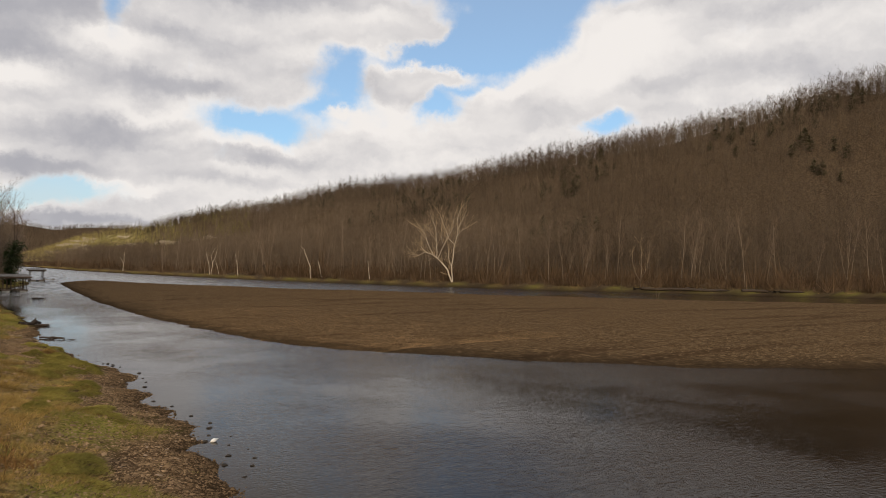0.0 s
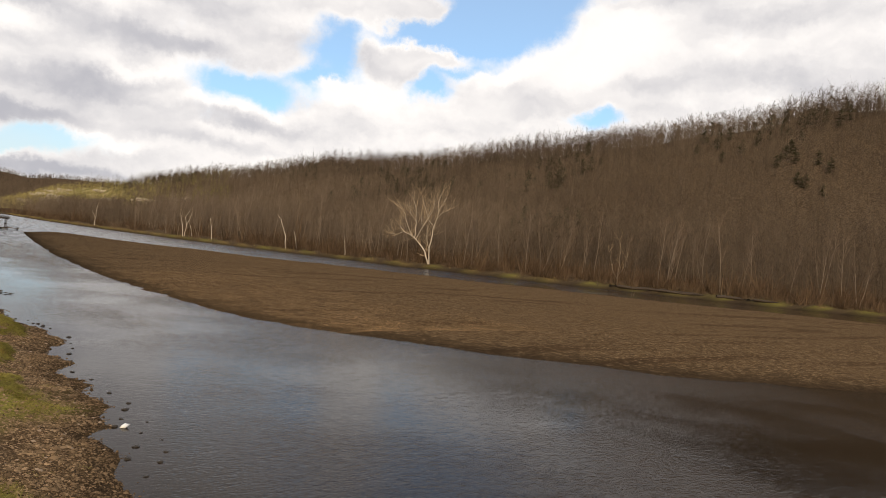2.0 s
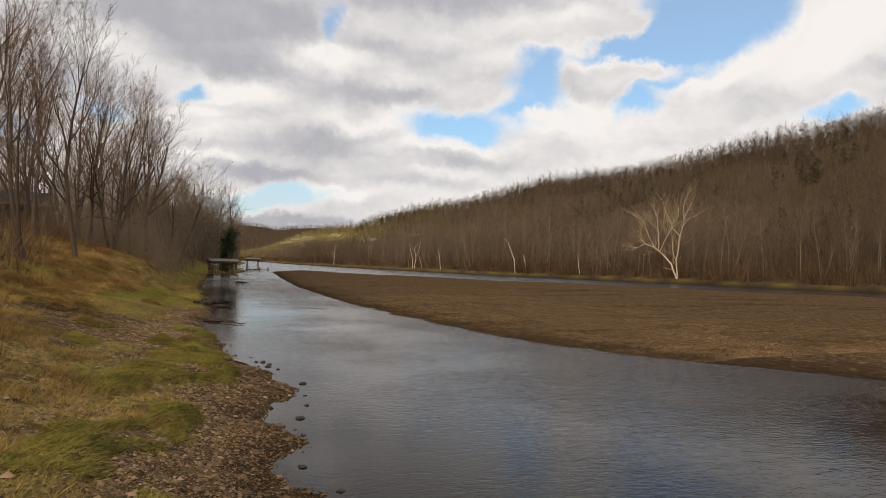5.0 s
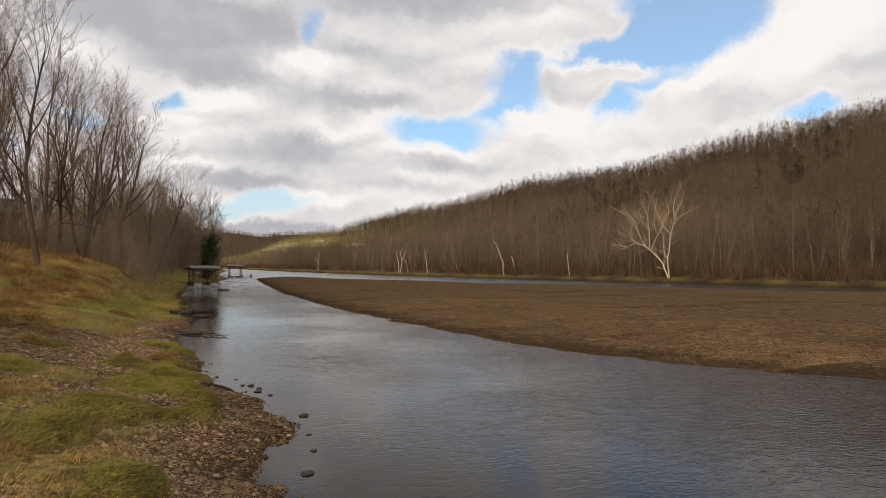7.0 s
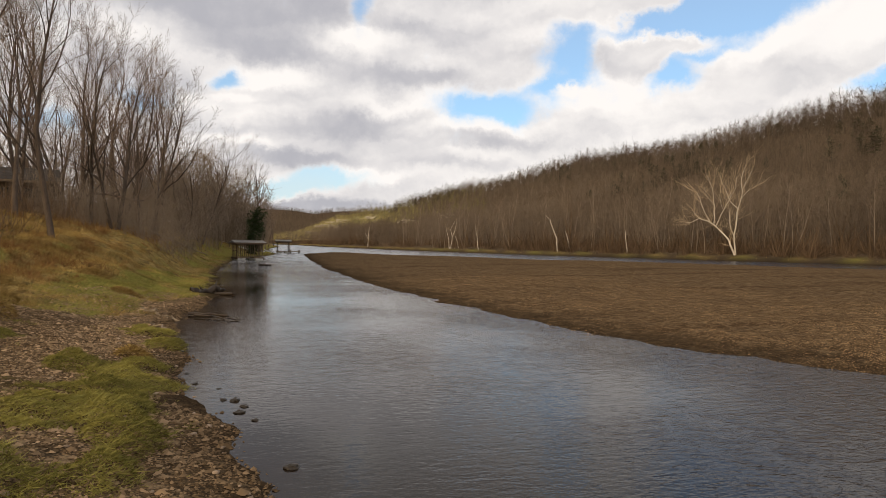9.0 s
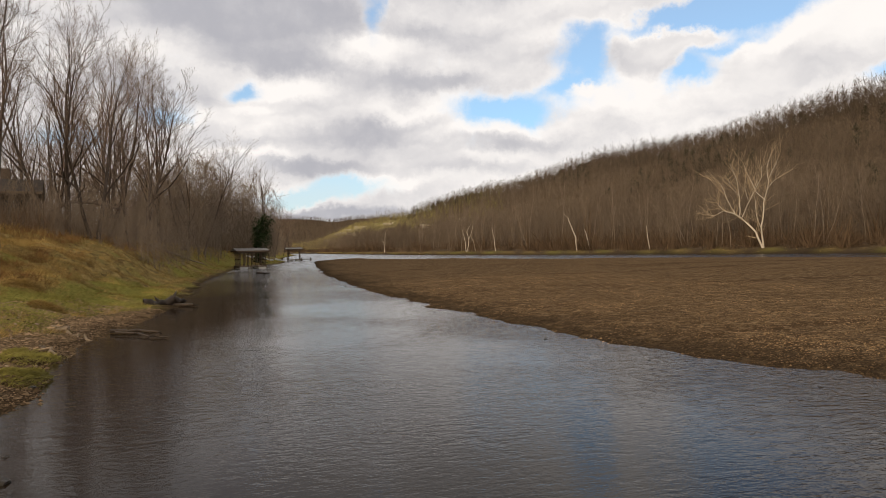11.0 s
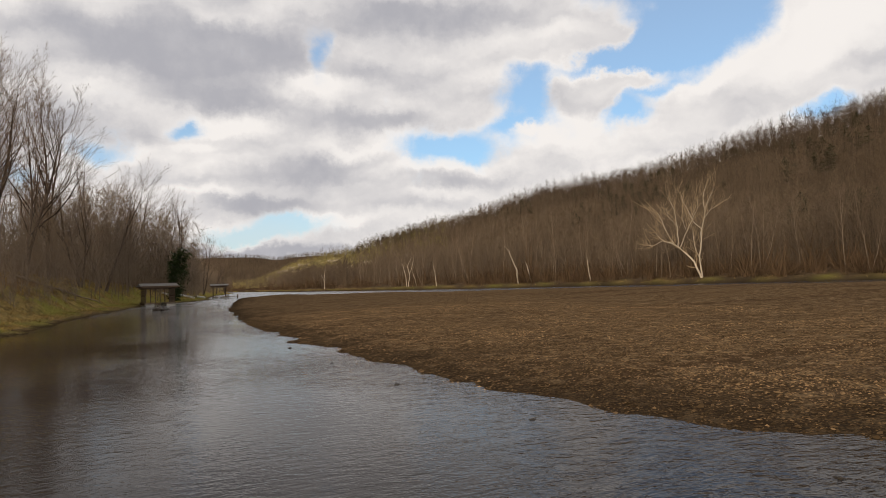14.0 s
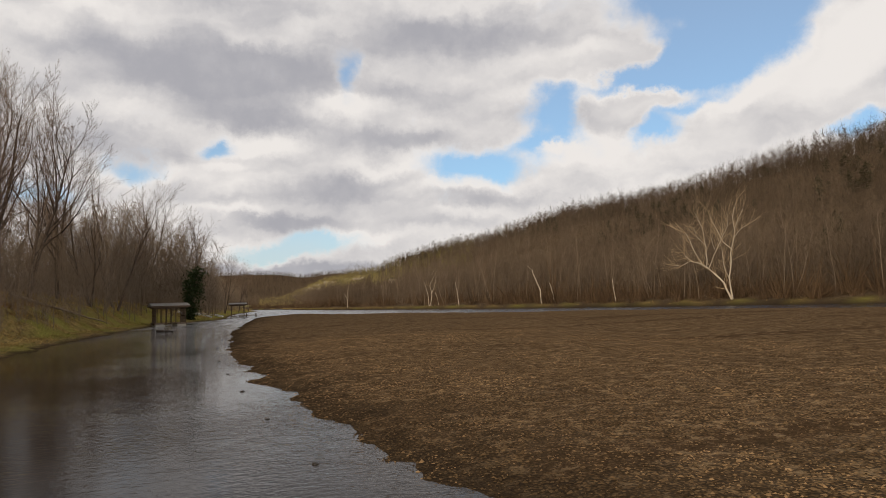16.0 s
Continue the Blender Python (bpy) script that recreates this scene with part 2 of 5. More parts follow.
def land(x, y):
    """Height of the ground, and the distances to the left shore, the far shore and the gravel bar's edge."""
    x, y = np.asarray(x, float), np.asarray(y, float)
    near = np.clip(1.6 - np.abs(y - 30) / 70, 0.15, 1.0)
    wx = x + (fbm(x * 0.9, y * 0.9, 3, 3) - 0.5) * 0.9 * near + (fbm(x * 4, y * 4, 9, 2) - 0.5) * 0.25 * near
    wy = y + (fbm(x * 0.9 + 7, y * 0.9, 5, 3) - 0.5) * 0.9 * near
    s, f, b = signed(LEFT_LAND, wx, wy), signed(FAR_LAND, wx, wy), signed(BAR, wx, wy)
    bumps = fbm(x * 0.35, y * 0.35, 1, 3) - 0.5
    lumps = fbm(x * 1.3, y * 1.3, 21, 3) - 0.5
    up = np.clip(s, 0, None)
    zl = np.interp(up, [0, 0.6, 1.6, 3.0, 5.0, 7.5, 10, 14, 20, 35, 80, 400], [0, 0.10, 0.27, 0.56, 1.0, 1.45, 1.75, 2.15, 2.9, 5.2, 13, 45])
    bank = np.interp(s - 1.5, [0, 0.4, 2.4, 4.5, 8, 14, 20, 35, 80, 400], [0, 0.18, 1.5, 2.15, 2.9, 3.6, 4.4, 6.5, 14, 45])
    bank = bank + 0.22 * np.clip(s, 0, 0.8) + 0.08 * np.clip(s, 0, 1.5)
    steep = np.clip((y - 41) / 17, 0, 1) * np.clip((130 - y) / 30, 0, 1)
    zl = zl * (1 - steep) + bank * steep + (bumps * 0.5 + lumps * 0.3 + (fbm(x * 2.6, y * 2.6, 23, 2) - 0.5) * 0.16) * np.clip((s - 0.6) / 5, 0, 1)
    zl = np.where(s > 0, zl, np.maximum(s * 0.16, -0.7))
    zb = np.interp(b, [-6, 0, 0.8, 3, 10, 25], [-0.7, 0, 0.12, 0.24, 0.36, 0.5]) + (fbm(x * 0.12, y * 0.12, 33, 3) - 0.5) * 0.22 * np.clip(b / 3, 0, 1) + lumps * 0.05 * np.clip(b, 0, 1)
    dx, dy = x - 5, y - 18
    r, a = np.hypot(dx, dy), np.degrees(np.arctan2(dx, dy))
    rr = np.interp(a, RIDGE_AZ, RIDGE_R)
    top = rr * np.tan(np.radians(np.interp(a, RIDGE_AZ, RIDGE_EL))) + 2 - TREE_TOP
    top = np.maximum(top, 3) + (fbm(x * 0.012, y * 0.012, 41, 3) - 0.5) * 5
    u = np.clip(f / np.maximum(f + rr - r, 1), 0, 1.0)
    u = np.where(r > rr, 1.0, u)
    shape = np.interp(u, [0, 0.12, 0.3, 0.6, 0.85, 1], [0, 0.02, 0.14, 0.5, 0.86, 1.0])
    zf = np.interp(f, [0, 3, 10, 25], [0, 0.55, 1.2, 1.8]) + np.maximum(top - 1.8, 0) * shape + (fbm(x * 0.03, y * 0.03, 51, 4) - 0.5) * 14 * np.clip(shape * 3, 0, 1) * np.clip((1 - u) * 4, 0.15, 1)
    zf = zf - np.clip(r - rr, 0, 300) * 0.06
    zf = np.where(f > 0, zf, np.maximum(f * 0.12, -0.7))
    far = np.clip((r - 1150) / 500, 0, 1)
    far = far * far * (3 - 2 * far) * np.clip((a + 70) / 40, 0, 1) * np.clip((60 - a) / 30, 0, 1)
    z = np.maximum(np.maximum(zl, zf), zb)
    z = z + far * (64 + (fbm(x * 0.003, y * 0.003, 61, 3) - 0.5) * 46)
    return z, s, f, b


def axis(lo, hi, step, grow, low_end, high_end):
    mid = list(np.arange(lo, hi, step))
    a, d = mid[-1], step
    while a < high_end:
        d = min(d * grow, 60)
        a += d
        mid.append(a)
    a, d = mid[0], step
    while a > low_end:
        d = min(d * grow, 60)
        a -= d
        mid.insert(0, a)
    return np.array(mid)


GX, GY = axis(-6, 22, 0.2, 1.07, -2400, 2600), axis(9, 54, 0.2, 1.06, -1500, 3600)


# ---------------------------------------------------------------- materials
def material(name):
    m = bpy.data.materials.new(name)
    m.use_nodes = True
    t = m.node_tree
    b = t.nodes["Principled BSDF"]
    b.inputs["Specular IOR Level"].default_value = 0.2
    return m, t, b


def bump(t, b, h, strength, distance):
    n = nd(t, "ShaderNodeBump", Strength=strength, Distance=distance)
    t.links.new(h, n.inputs["Height"])
    t.links.new(n.outputs[0], b.inputs["Normal"])
    return n


def plain(name, col, rough=0.8, vary=0.25, scale=6.0, bumpy=0.3, dist=0.01, metal=0.0, stretch=(1, 1, 1), island=0.0):
    """A surface of one colour with grain and blotches at two scales."""
    m, t, b = material(name)
    co = nd(t, "ShaderNodeTexCoord")
    mp = nd(t, "ShaderNodeMapping", Scale=stretch)
    t.links.new(co.outputs["Object"], mp.inputs[0])
    n1, n2 = noise_tex(t, mp.outputs[0], scale, 5.0), noise_tex(t, mp.outputs[0], scale * 9, 4.0)
    k = op(t, "ADD", op(t, "MULTIPLY", n1.outputs[0], 0.6), op(t, "MULTIPLY", n2.outputs[0], 0.4))
    if island:
        g = nd(t, "ShaderNodeNewGeometry")
        oi = nd(t, "ShaderNodeObjectInfo")
        k = op(t, "ADD", k, op(t, "MULTIPLY", op(t, "SUBTRACT", op(t, "ADD", g.outputs["Random Per Island"], op(t, "MULTIPLY", oi.outputs["Random"], 0.5)), 0.75), island))
    f = ramp(t, k, 0.3, 0.7)
    lo, hi = [c * (1 - vary) for c in col], [min(1, c * (1 + vary)) for c in col]
    t.links.new(mixc(t, f, lo, hi), b.inputs["Base Color"])
    b.inputs["Roughness"].default_value, b.inputs["Metallic"].default_value = rough, metal
    if bumpy:
        bump(t, b, k, bumpy, dist)
    return m


def ground_material():
    m, t, b = material("bank, gravel and leaf litter")
    b.inputs["Specular IOR Level"].default_value = 0.0
    co = nd(t, "ShaderNodeTexCoord")
    p = co.outputs["Object"]
    att = {k: nd(t, "ShaderNodeAttribute", attribute_name=k).outputs["Fac"] for k in ("gravel", "grass", "wet", "litter", "green", "sunny")}
    big, mid, small = noise_tex(t, p, 0.25, 4.0), noise_tex(t, p, 1.7, 5.0), noise_tex(t, p, 14.0, 5.0)
    vor = nd(t, "ShaderNodeTexVoronoi", Scale=32.0)
    t.links.new(p, vor.inputs["Vector"])
    vor2 = nd(t, "ShaderNodeTexVoronoi", Scale=70.0)
    t.links.new(p, vor2.inputs["Vector"])
    sepc = nd(t, "ShaderNodeSeparateColor")
    t.links.new(vor.outputs["Color"], sepc.inputs[0])
    stones = mixc(t, sepc.outputs[0], (0.065, 0.040, 0.018), (0.33, 0.215, 0.105))
    stones = mixc(t, op(t, "MULTIPLY", sepc.outputs[1], 0.5), stones, (0.15, 0.08, 0.04))
    stones = mixc(t, ramp(t, vor.outputs["Distance"], 0.3, 0.75), stones, (0.055, 0.04, 0.026))
    stones = mixc(t, op(t, "MULTIPLY", ramp(t, mid.outputs[0], 0.4, 0.65), 0.35), stones, (0.12, 0.082, 0.05))
    sm = nd(t, "ShaderNodeMapping", Scale=(0.05, 0.42, 1.0), Rotation=(0, 0, radians(48)))
    t.links.new(p, sm.inputs[0])
    streak = noise_tex(t, sm.outputs[0], 1.0, 4.0)
    stones = mixc(t, op(t, "MULTIPLY", ramp(t, streak.outputs[0], 0.56, 0.66), 0.75), stones, (0.07, 0.043, 0.024))
    blotch = noise_tex(t, p, 1.1, 7.0, 0.68)
    stones = mixc(t, op(t, "MULTIPLY", ramp(t, blotch.outputs[0], 0.5, 0.66), 0.34), stones, (0.048, 0.032, 0.018))
    grain = noise_tex(t, p, 4.5, 7.0, 0.72)
    stones = mixc(t, op(t, "MULTIPLY", ramp(t, grain.outputs[0], 0.47, 0.6), 0.45), stones, (0.045, 0.029, 0.015))
    stones = mixc(t, op(t, "MULTIPLY", ramp(t, grain.outputs[0], 0.47, 0.36), 0.5), stones, (0.36, 0.25, 0.14))
    dry = mixc(t, ramp(t, small.outputs[0], 0.3, 0.7), (0.15, 0.10, 0.035), (0.38, 0.27, 0.105))
    dry = mixc(t, op(t, "MULTIPLY", ramp(t, mid.outputs[0], 0.42, 0.62), 0.55), dry, (0.115, 0.10, 0.032))
    dry = mixc(t, op(t, "MULTIPLY", ramp(t, noise_tex(t, p, 3.3, 5.0).outputs[0], 0.48, 0.6), 0.75), dry, (0.075, 0.048, 0.02))
    green = mixc(t, ramp(t, small.outputs[0], 0.3, 0.7), (0.105, 0.098, 0.022), (0.27, 0.235, 0.06))
    grass = mixc(t, att["green"], dry, green)
    litter = mixc(t, ramp(t, mid.outputs[0], 0.35, 0.65), (0.055, 0.039, 0.025), (0.115, 0.082, 0.052))
    # bluff litter lightened to olive tan: sunlight painted into the ground colour
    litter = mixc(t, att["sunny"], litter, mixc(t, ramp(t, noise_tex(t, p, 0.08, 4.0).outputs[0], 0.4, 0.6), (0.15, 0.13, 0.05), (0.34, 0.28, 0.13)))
    mud = (0.06, 0.042, 0.026)
    col = mixc(t, att["gravel"], mud, stones)
    col = mixc(t, att["grass"], col, grass)
    col = mixc(t, att["litter"], col, litter)
    wetc = mixc(t, op(t, "MULTIPLY", att["wet"], 0.72), col, (0.022, 0.016, 0.011))
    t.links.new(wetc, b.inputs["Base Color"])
    t.links.new(op(t, "SUBTRACT", 0.92, op(t, "MULTIPLY", att["wet"], 0.5)), b.inputs["Roughness"])
    h = op(t, "ADD", op(t, "MULTIPLY", op(t, "SUBTRACT", 1.0, vor.outputs["Distance"]), 0.6), op(t, "MULTIPLY", op(t, "SUBTRACT", 1.0, vor2.outputs["Distance"]), 0.25))
    h = op(t, "ADD", h, op(t, "MULTIPLY", small.outputs[0], 0.5))
    bump(t, b, h, 0.7, 0.04)
    return m


def water_material():
    m, t, b = material("river water")
    co = nd(t, "ShaderNodeTexCoord")
    mp = nd(t, "ShaderNodeMapping", Scale=(0.62, 1.15, 1.0), Rotation=(0, 0, radians(-12)))
    t.links.new(co.outputs["Object"], mp.inputs[0])
    big, rip, tiny = noise_tex(t, mp.outputs[0], 0.5, 3.0), noise_tex(t, mp.outputs[0], 4.8, 4.0, 0.6), noise_tex(t, mp.outputs[0], 13.0, 3.0)
    patch = noise_tex(t, co.outputs["Object"], 0.09, 3.0)
    calm = op(t, "ADD", 0.28, op(t, "MULTIPLY", ramp(t, patch.outputs[0], 0.38, 0.6), 0.85))
    crest = op(t, "SUBTRACT", 1.0, op(t, "MULTIPLY", op(t, "ABSOLUTE", op(t, "SUBTRACT", rip.outputs[0], 0.5)), 2.0))
    h = op(t, "ADD", op(t, "MULTIPLY", crest, 0.75), op(t, "ADD", op(t, "MULTIPLY", rip.outputs[0], 0.5), op(t, "MULTIPLY", tiny.outputs[0], 0.52)))
    h = op(t, "ADD", op(t, "MULTIPLY", h, calm), op(t, "MULTIPLY", big.outputs[0], 0.45))
    sp = nd(t, "ShaderNodeSeparateXYZ")
    t.links.new(co.outputs["Object"], sp.inputs[0])
    lee = op(t, "ADD", 0.25, op(t, "MULTIPLY", ramp(t, op(t, "ADD", sp.outputs[0], op(t, "MULTIPLY", patch.outputs[0], 1.5)), 3.9, 8.2), 0.75))
    open_ = op(t, "ADD", lee, op(t, "MULTIPLY", ramp(t, sp.outputs[1], 44.0, 112.0), 3.2))
    near_bar = op(t, "MULTIPLY", ramp(t, op(t, "ADD", sp.outputs[0], op(t, "MULTIPLY", patch.outputs[0], 6.0)), 8.0, 19.0), op(t, "SUBTRACT", 1.0, ramp(t, sp.outputs[1], 22.0, 34.0)))
    h = op(t, "MULTIPLY", h, op(t, "SUBTRACT", open_, op(t, "MULTIPLY", near_bar, 0.1)))
    bump(t, b, h, 0.42, 0.035)
    # pale riffle streaks far off: bright sky reflection painted into the base colour
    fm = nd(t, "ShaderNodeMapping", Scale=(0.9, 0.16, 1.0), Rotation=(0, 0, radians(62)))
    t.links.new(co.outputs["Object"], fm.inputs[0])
    glint_streaks = noise_tex(t, fm.outputs[0], 1.0, 5.0, 0.6)
    riffle_glint = op(t, "MULTIPLY", ramp(t, sp.outputs[1], 46.0, 105.0), op(t, "MULTIPLY", ramp(t, glint_streaks.outputs[0], 0.36, 0.58), ramp(t, sp.outputs[0], 52.0, 18.0)))
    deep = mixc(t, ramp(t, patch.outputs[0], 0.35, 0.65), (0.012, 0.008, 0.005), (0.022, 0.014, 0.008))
    t.links.new(mixc(t, op(t, "MULTIPLY", riffle_glint, 0.62), deep, (0.46, 0.46, 0.47)), b.inputs["Base Color"])
    t.links.new(op(t, "ADD", 0.02, op(t, "MULTIPLY", ramp(t, sp.outputs[1], 55.0, 120.0), 0.2)), b.inputs["Roughness"])
    b.inputs["IOR"].default_value = 1.19
    b.inputs["Specular IOR Level"].default_value = 0.5
    return m


M_GROUND, M_WATER = ground_material(), water_material()
M_BARK = plain("grey-brown bark", (0.085, 0.062, 0.046), 0.9, 0.35, 3.0, 0.5, 0.02, stretch=(1, 1, 0.25), island=0.35)
M_TWIG = plain("bare twigs", (0.175, 0.122, 0.085), 0.9, 0.3, 3.0, 0.0, island=0.3)
M_PALE = plain("pale sycamore bark", (0.50, 0.43, 0.34), 0.8, 0.3, 1.2, 0.3, 0.02, stretch=(1, 1, 0.5), island=0.1)


def toned(name, dark, light, rough=0.95):
    """Bare wood or leaves whose tone is given tree by tree or blade by blade."""
    m, t, b = material(name)
    a = nd(t, "ShaderNodeAttribute", attribute_name="tone")
    g = nd(t, "ShaderNodeNewGeometry")
    k = op(t, "ADD", op(t, "MULTIPLY", a.outputs["Fac"], 0.75), op(t, "MULTIPLY", g.outputs["Random Per Island"], 0.25))
    t.links.new(mixc(t, k, dark, light), b.inputs["Base Color"])
    b.inputs["Roughness"].default_value, b.inputs["Specular IOR Level"].default_value = rough, 0.02
    return m


M_WOODS = toned("far bare branches", (0.057, 0.042, 0.029), (0.26, 0.2, 0.145))
# light end is raised and yellowed to carry painted sunlight
M_SUN_PAINTED = toned("olive bluff brush with sunlight in its colour", (0.10, 0.09, 0.034), (0.46, 0.385, 0.15))
M_BLADE = toned("green grass blades", (0.085, 0.078, 0.02), (0.40, 0.345, 0.095))
M_STRAW = toned("dry straw-coloured grass", (0.11, 0.066, 0.021), (0.57, 0.39, 0.135))
M_BRUSH = toned("brown undergrowth twigs", (0.04, 0.026, 0.016), (0.21, 0.14, 0.085))
M_PEBBLE = toned("brown river pebbles", (0.028, 0.018, 0.009), (0.48, 0.30, 0.145), 0.85)
M_SHORE = toned("tan and grey shore pebbles", (0.034, 0.021, 0.010), (0.45, 0.30, 0.17), 0.85)
M_CEDARS = toned("far evergreen crowns", (0.030, 0.029, 0.017), (0.085, 0.076, 0.045))


# ---------------------------------------------------------------- mesh helpers
def mesh_from(name, verts, faces, mat, smooth=False):
    me = bpy.data.meshes.new(name)
    if isinstance(verts, np.ndarray):
        n, k = len(faces), faces.shape[1]
        me.vertices.add(len(verts))
        me.vertices.foreach_set("co", verts.astype(np.float32).ravel())
        me.loops.add(n * k)
        me.loops.foreach_set("vertex_index", faces.astype(np.int32).ravel())
        me.polygons.add(n)
        me.polygons.foreach_set("loop_start", np.arange(0, n * k, k, dtype=np.int32))
        me.update(calc_edges=True)
    else:
        me.from_pydata(verts, [], faces)
    if smooth:
        me.polygons.foreach_set("use_smooth", np.ones(len(me.polygons), bool))
    if mat:
        me.materials.append(mat)
    me.validate()
    return me


def part(name, data, parent, label="", mat=None, m=None):
    """Link a mesh or a bmesh as one object under a thing or a part."""
    if isinstance(data, bmesh.types.BMesh):
        me = bpy.data.meshes.new(name)
        data.to_mesh(me)
        data.free()
        if mat:
            me.materials.append(mat)
    else:
        me = data
    ob = new(name, me)
    ob.parent = parent
    if m is not None:
        ob.matrix_basis = m
    return tagged(ob, label)


def thing(name, m, label, category, group=""):
    ob = new(name)
    ob.empty_display_size = 0.2
    ob.matrix_basis = m
    return tagged(ob, label, category, group)


# ---------------------------------------------------------------- ground and water
XX, YY = np.meshgrid(GX, GY)
ZZ, SL, SF, SB = land(XX, YY)
nx, ny = len(GX), len(GY)
idx = np.arange(nx * ny).reshape(ny, nx)
quads = np.stack([idx[:-1, :-1], idx[:-1, 1:], idx[1:, 1:], idx[1:, :-1]], -1).reshape(-1, 4)
me = mesh_from("ground", np.stack([XX, YY, ZZ], -1).reshape(-1, 3), quads, M_GROUND, True)


def grid_z(x, y):
    """Height of the ground sheet itself, between its points."""
    i, j = np.clip(np.searchsorted(GX, x) - 1, 0, nx - 2), np.clip(np.searchsorted(GY, y) - 1, 0, ny - 2)
    u, v = (x - GX[i]) / (GX[i + 1] - GX[i]), (y - GY[j]) / (GY[j + 1] - GY[j])
    return (ZZ[j, i] * (1 - u) + ZZ[j, i + 1] * u) * (1 - v) + (ZZ[j + 1, i] * (1 - u) + ZZ[j + 1, i + 1] * u) * v


def smooth01(v, lo, hi):
    u = np.clip((v - lo) / (hi - lo), 0, 1)
    return u * u * (3 - 2 * u)


n1, n2 = fbm(XX * 0.5, YY * 0.5, 71, 4), fbm(XX * 1.6, YY * 1.6, 77, 3)
# stony strip along the shore, widest near y = 18 to 32
strip = np.interp(YY, [0, 10, 16, 24, 29, 34, 38, 44], [0.5, 0.9, 1.4, 2.2, 4.2, 3.5, 1.5, 0.3])
grassL = smooth01(SL + (n1 - 0.5) * np.where(YY > 40, 1.0, 5.0), strip - 0.6, strip + 0.9) * (SL > 0)
grassF = smooth01(SF + (n1 - 0.5) * 3, 1.0, 3.0) * (1 - smooth01(SF + (n1 - 0.5) * 4, 4, 7))
GRASS = np.maximum(grassL, np.where(SF > 0, grassF * 0.8, 0))
GRAVEL = np.clip(np.maximum(smooth01(SB, -1.5, 0.5), smooth01(SL, -1.2, 0.1)), 0, 1)
GREEN = smooth01(fbm(XX * 0.45, YY * 0.45, 88, 4) + np.interp(SL, [0, 2.4, 4, 6], [0.14, 0.04, -0.1, -0.18]) + np.where(SF > 0, np.where(YY > 95, -0.2, 0.02), 0), 0.46, 0.6)
LITTER = np.maximum(smooth01(SF + (n1 - 0.5) * 4, 3.5, 6), smooth01(SL + (n1 - 0.5) * 10, 22, 40))
WET = 1 - smooth01(ZZ + (n2 - 0.5) * 0.14, 0.01, np.where(SB > -2, 0.24, np.where(YY > 40, 0.11, 0.17)))
AA, RR = np.degrees(np.arctan2(XX - 5, YY - 18)), np.hypot(XX - 5, YY - 18)
# mask of the painted sunlight on the bluff's ground
SUN_PAINT = smooth01(RR, 420, 520) * (1 - smooth01(AA, 7.0, 14.0)) * (SF > 80) * (RR < 1000)
for key, val in (("grass", GRASS), ("gravel", GRAVEL), ("wet", WET), ("litter", LITTER), ("green", GREEN), ("sunny", SUN_PAINT)):
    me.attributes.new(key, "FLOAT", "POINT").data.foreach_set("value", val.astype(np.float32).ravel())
ground = tagged(new("ground", me), "river banks of grass, mud and stones below wooded hills", "ground", kind="structure")

wx, wy = np.array([-1000, -200, 0, 40, 120, 400]), np.array([-600, -100, 0, 60, 140, 400, 1000])
WX, WY = np.meshgrid(wx, wy)
wi = np.arange(WX.size).reshape(WX.shape)
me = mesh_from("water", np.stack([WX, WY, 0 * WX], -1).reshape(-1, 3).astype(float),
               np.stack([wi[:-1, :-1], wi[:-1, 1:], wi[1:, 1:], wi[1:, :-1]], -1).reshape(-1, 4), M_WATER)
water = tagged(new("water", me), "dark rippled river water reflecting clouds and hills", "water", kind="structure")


# ---------------------------------------------------------------- loose growth, many at once
rng = np.random.default_rng(7)


def slivers(base, tip, width, tone, out):
    """Thin triangles from base to tip, each turned about its own way."""
    d = tip - base
    side = np.cross(d, rng.normal(size=d.shape))
    side /= np.linalg.norm(side, axis=1)[:, None] + 1e-9
    w = width[:, None] * 0.5
    out.append((np.stack([base - side * w, base + side * w, tip], 1), np.repeat(tone, 3)))


def stuff(name, out, mat, label, category):
    tri, tone = np.concatenate([o[0] for o in out]), np.concatenate([o[1] for o in out])
    me = mesh_from(name, tri.reshape(-1, 3), np.arange(len(tri) * 3).reshape(-1, 3), mat)
    me.attributes.new("tone", "FLOAT", "POINT").data.foreach_set("value", np.clip(tone, 0, 1).astype(np.float32))
    return tagged(new(name, me), label, category, kind="stuff")


def up(n, v):
    return np.stack([np.zeros(n), np.zeros(n), v], 1)


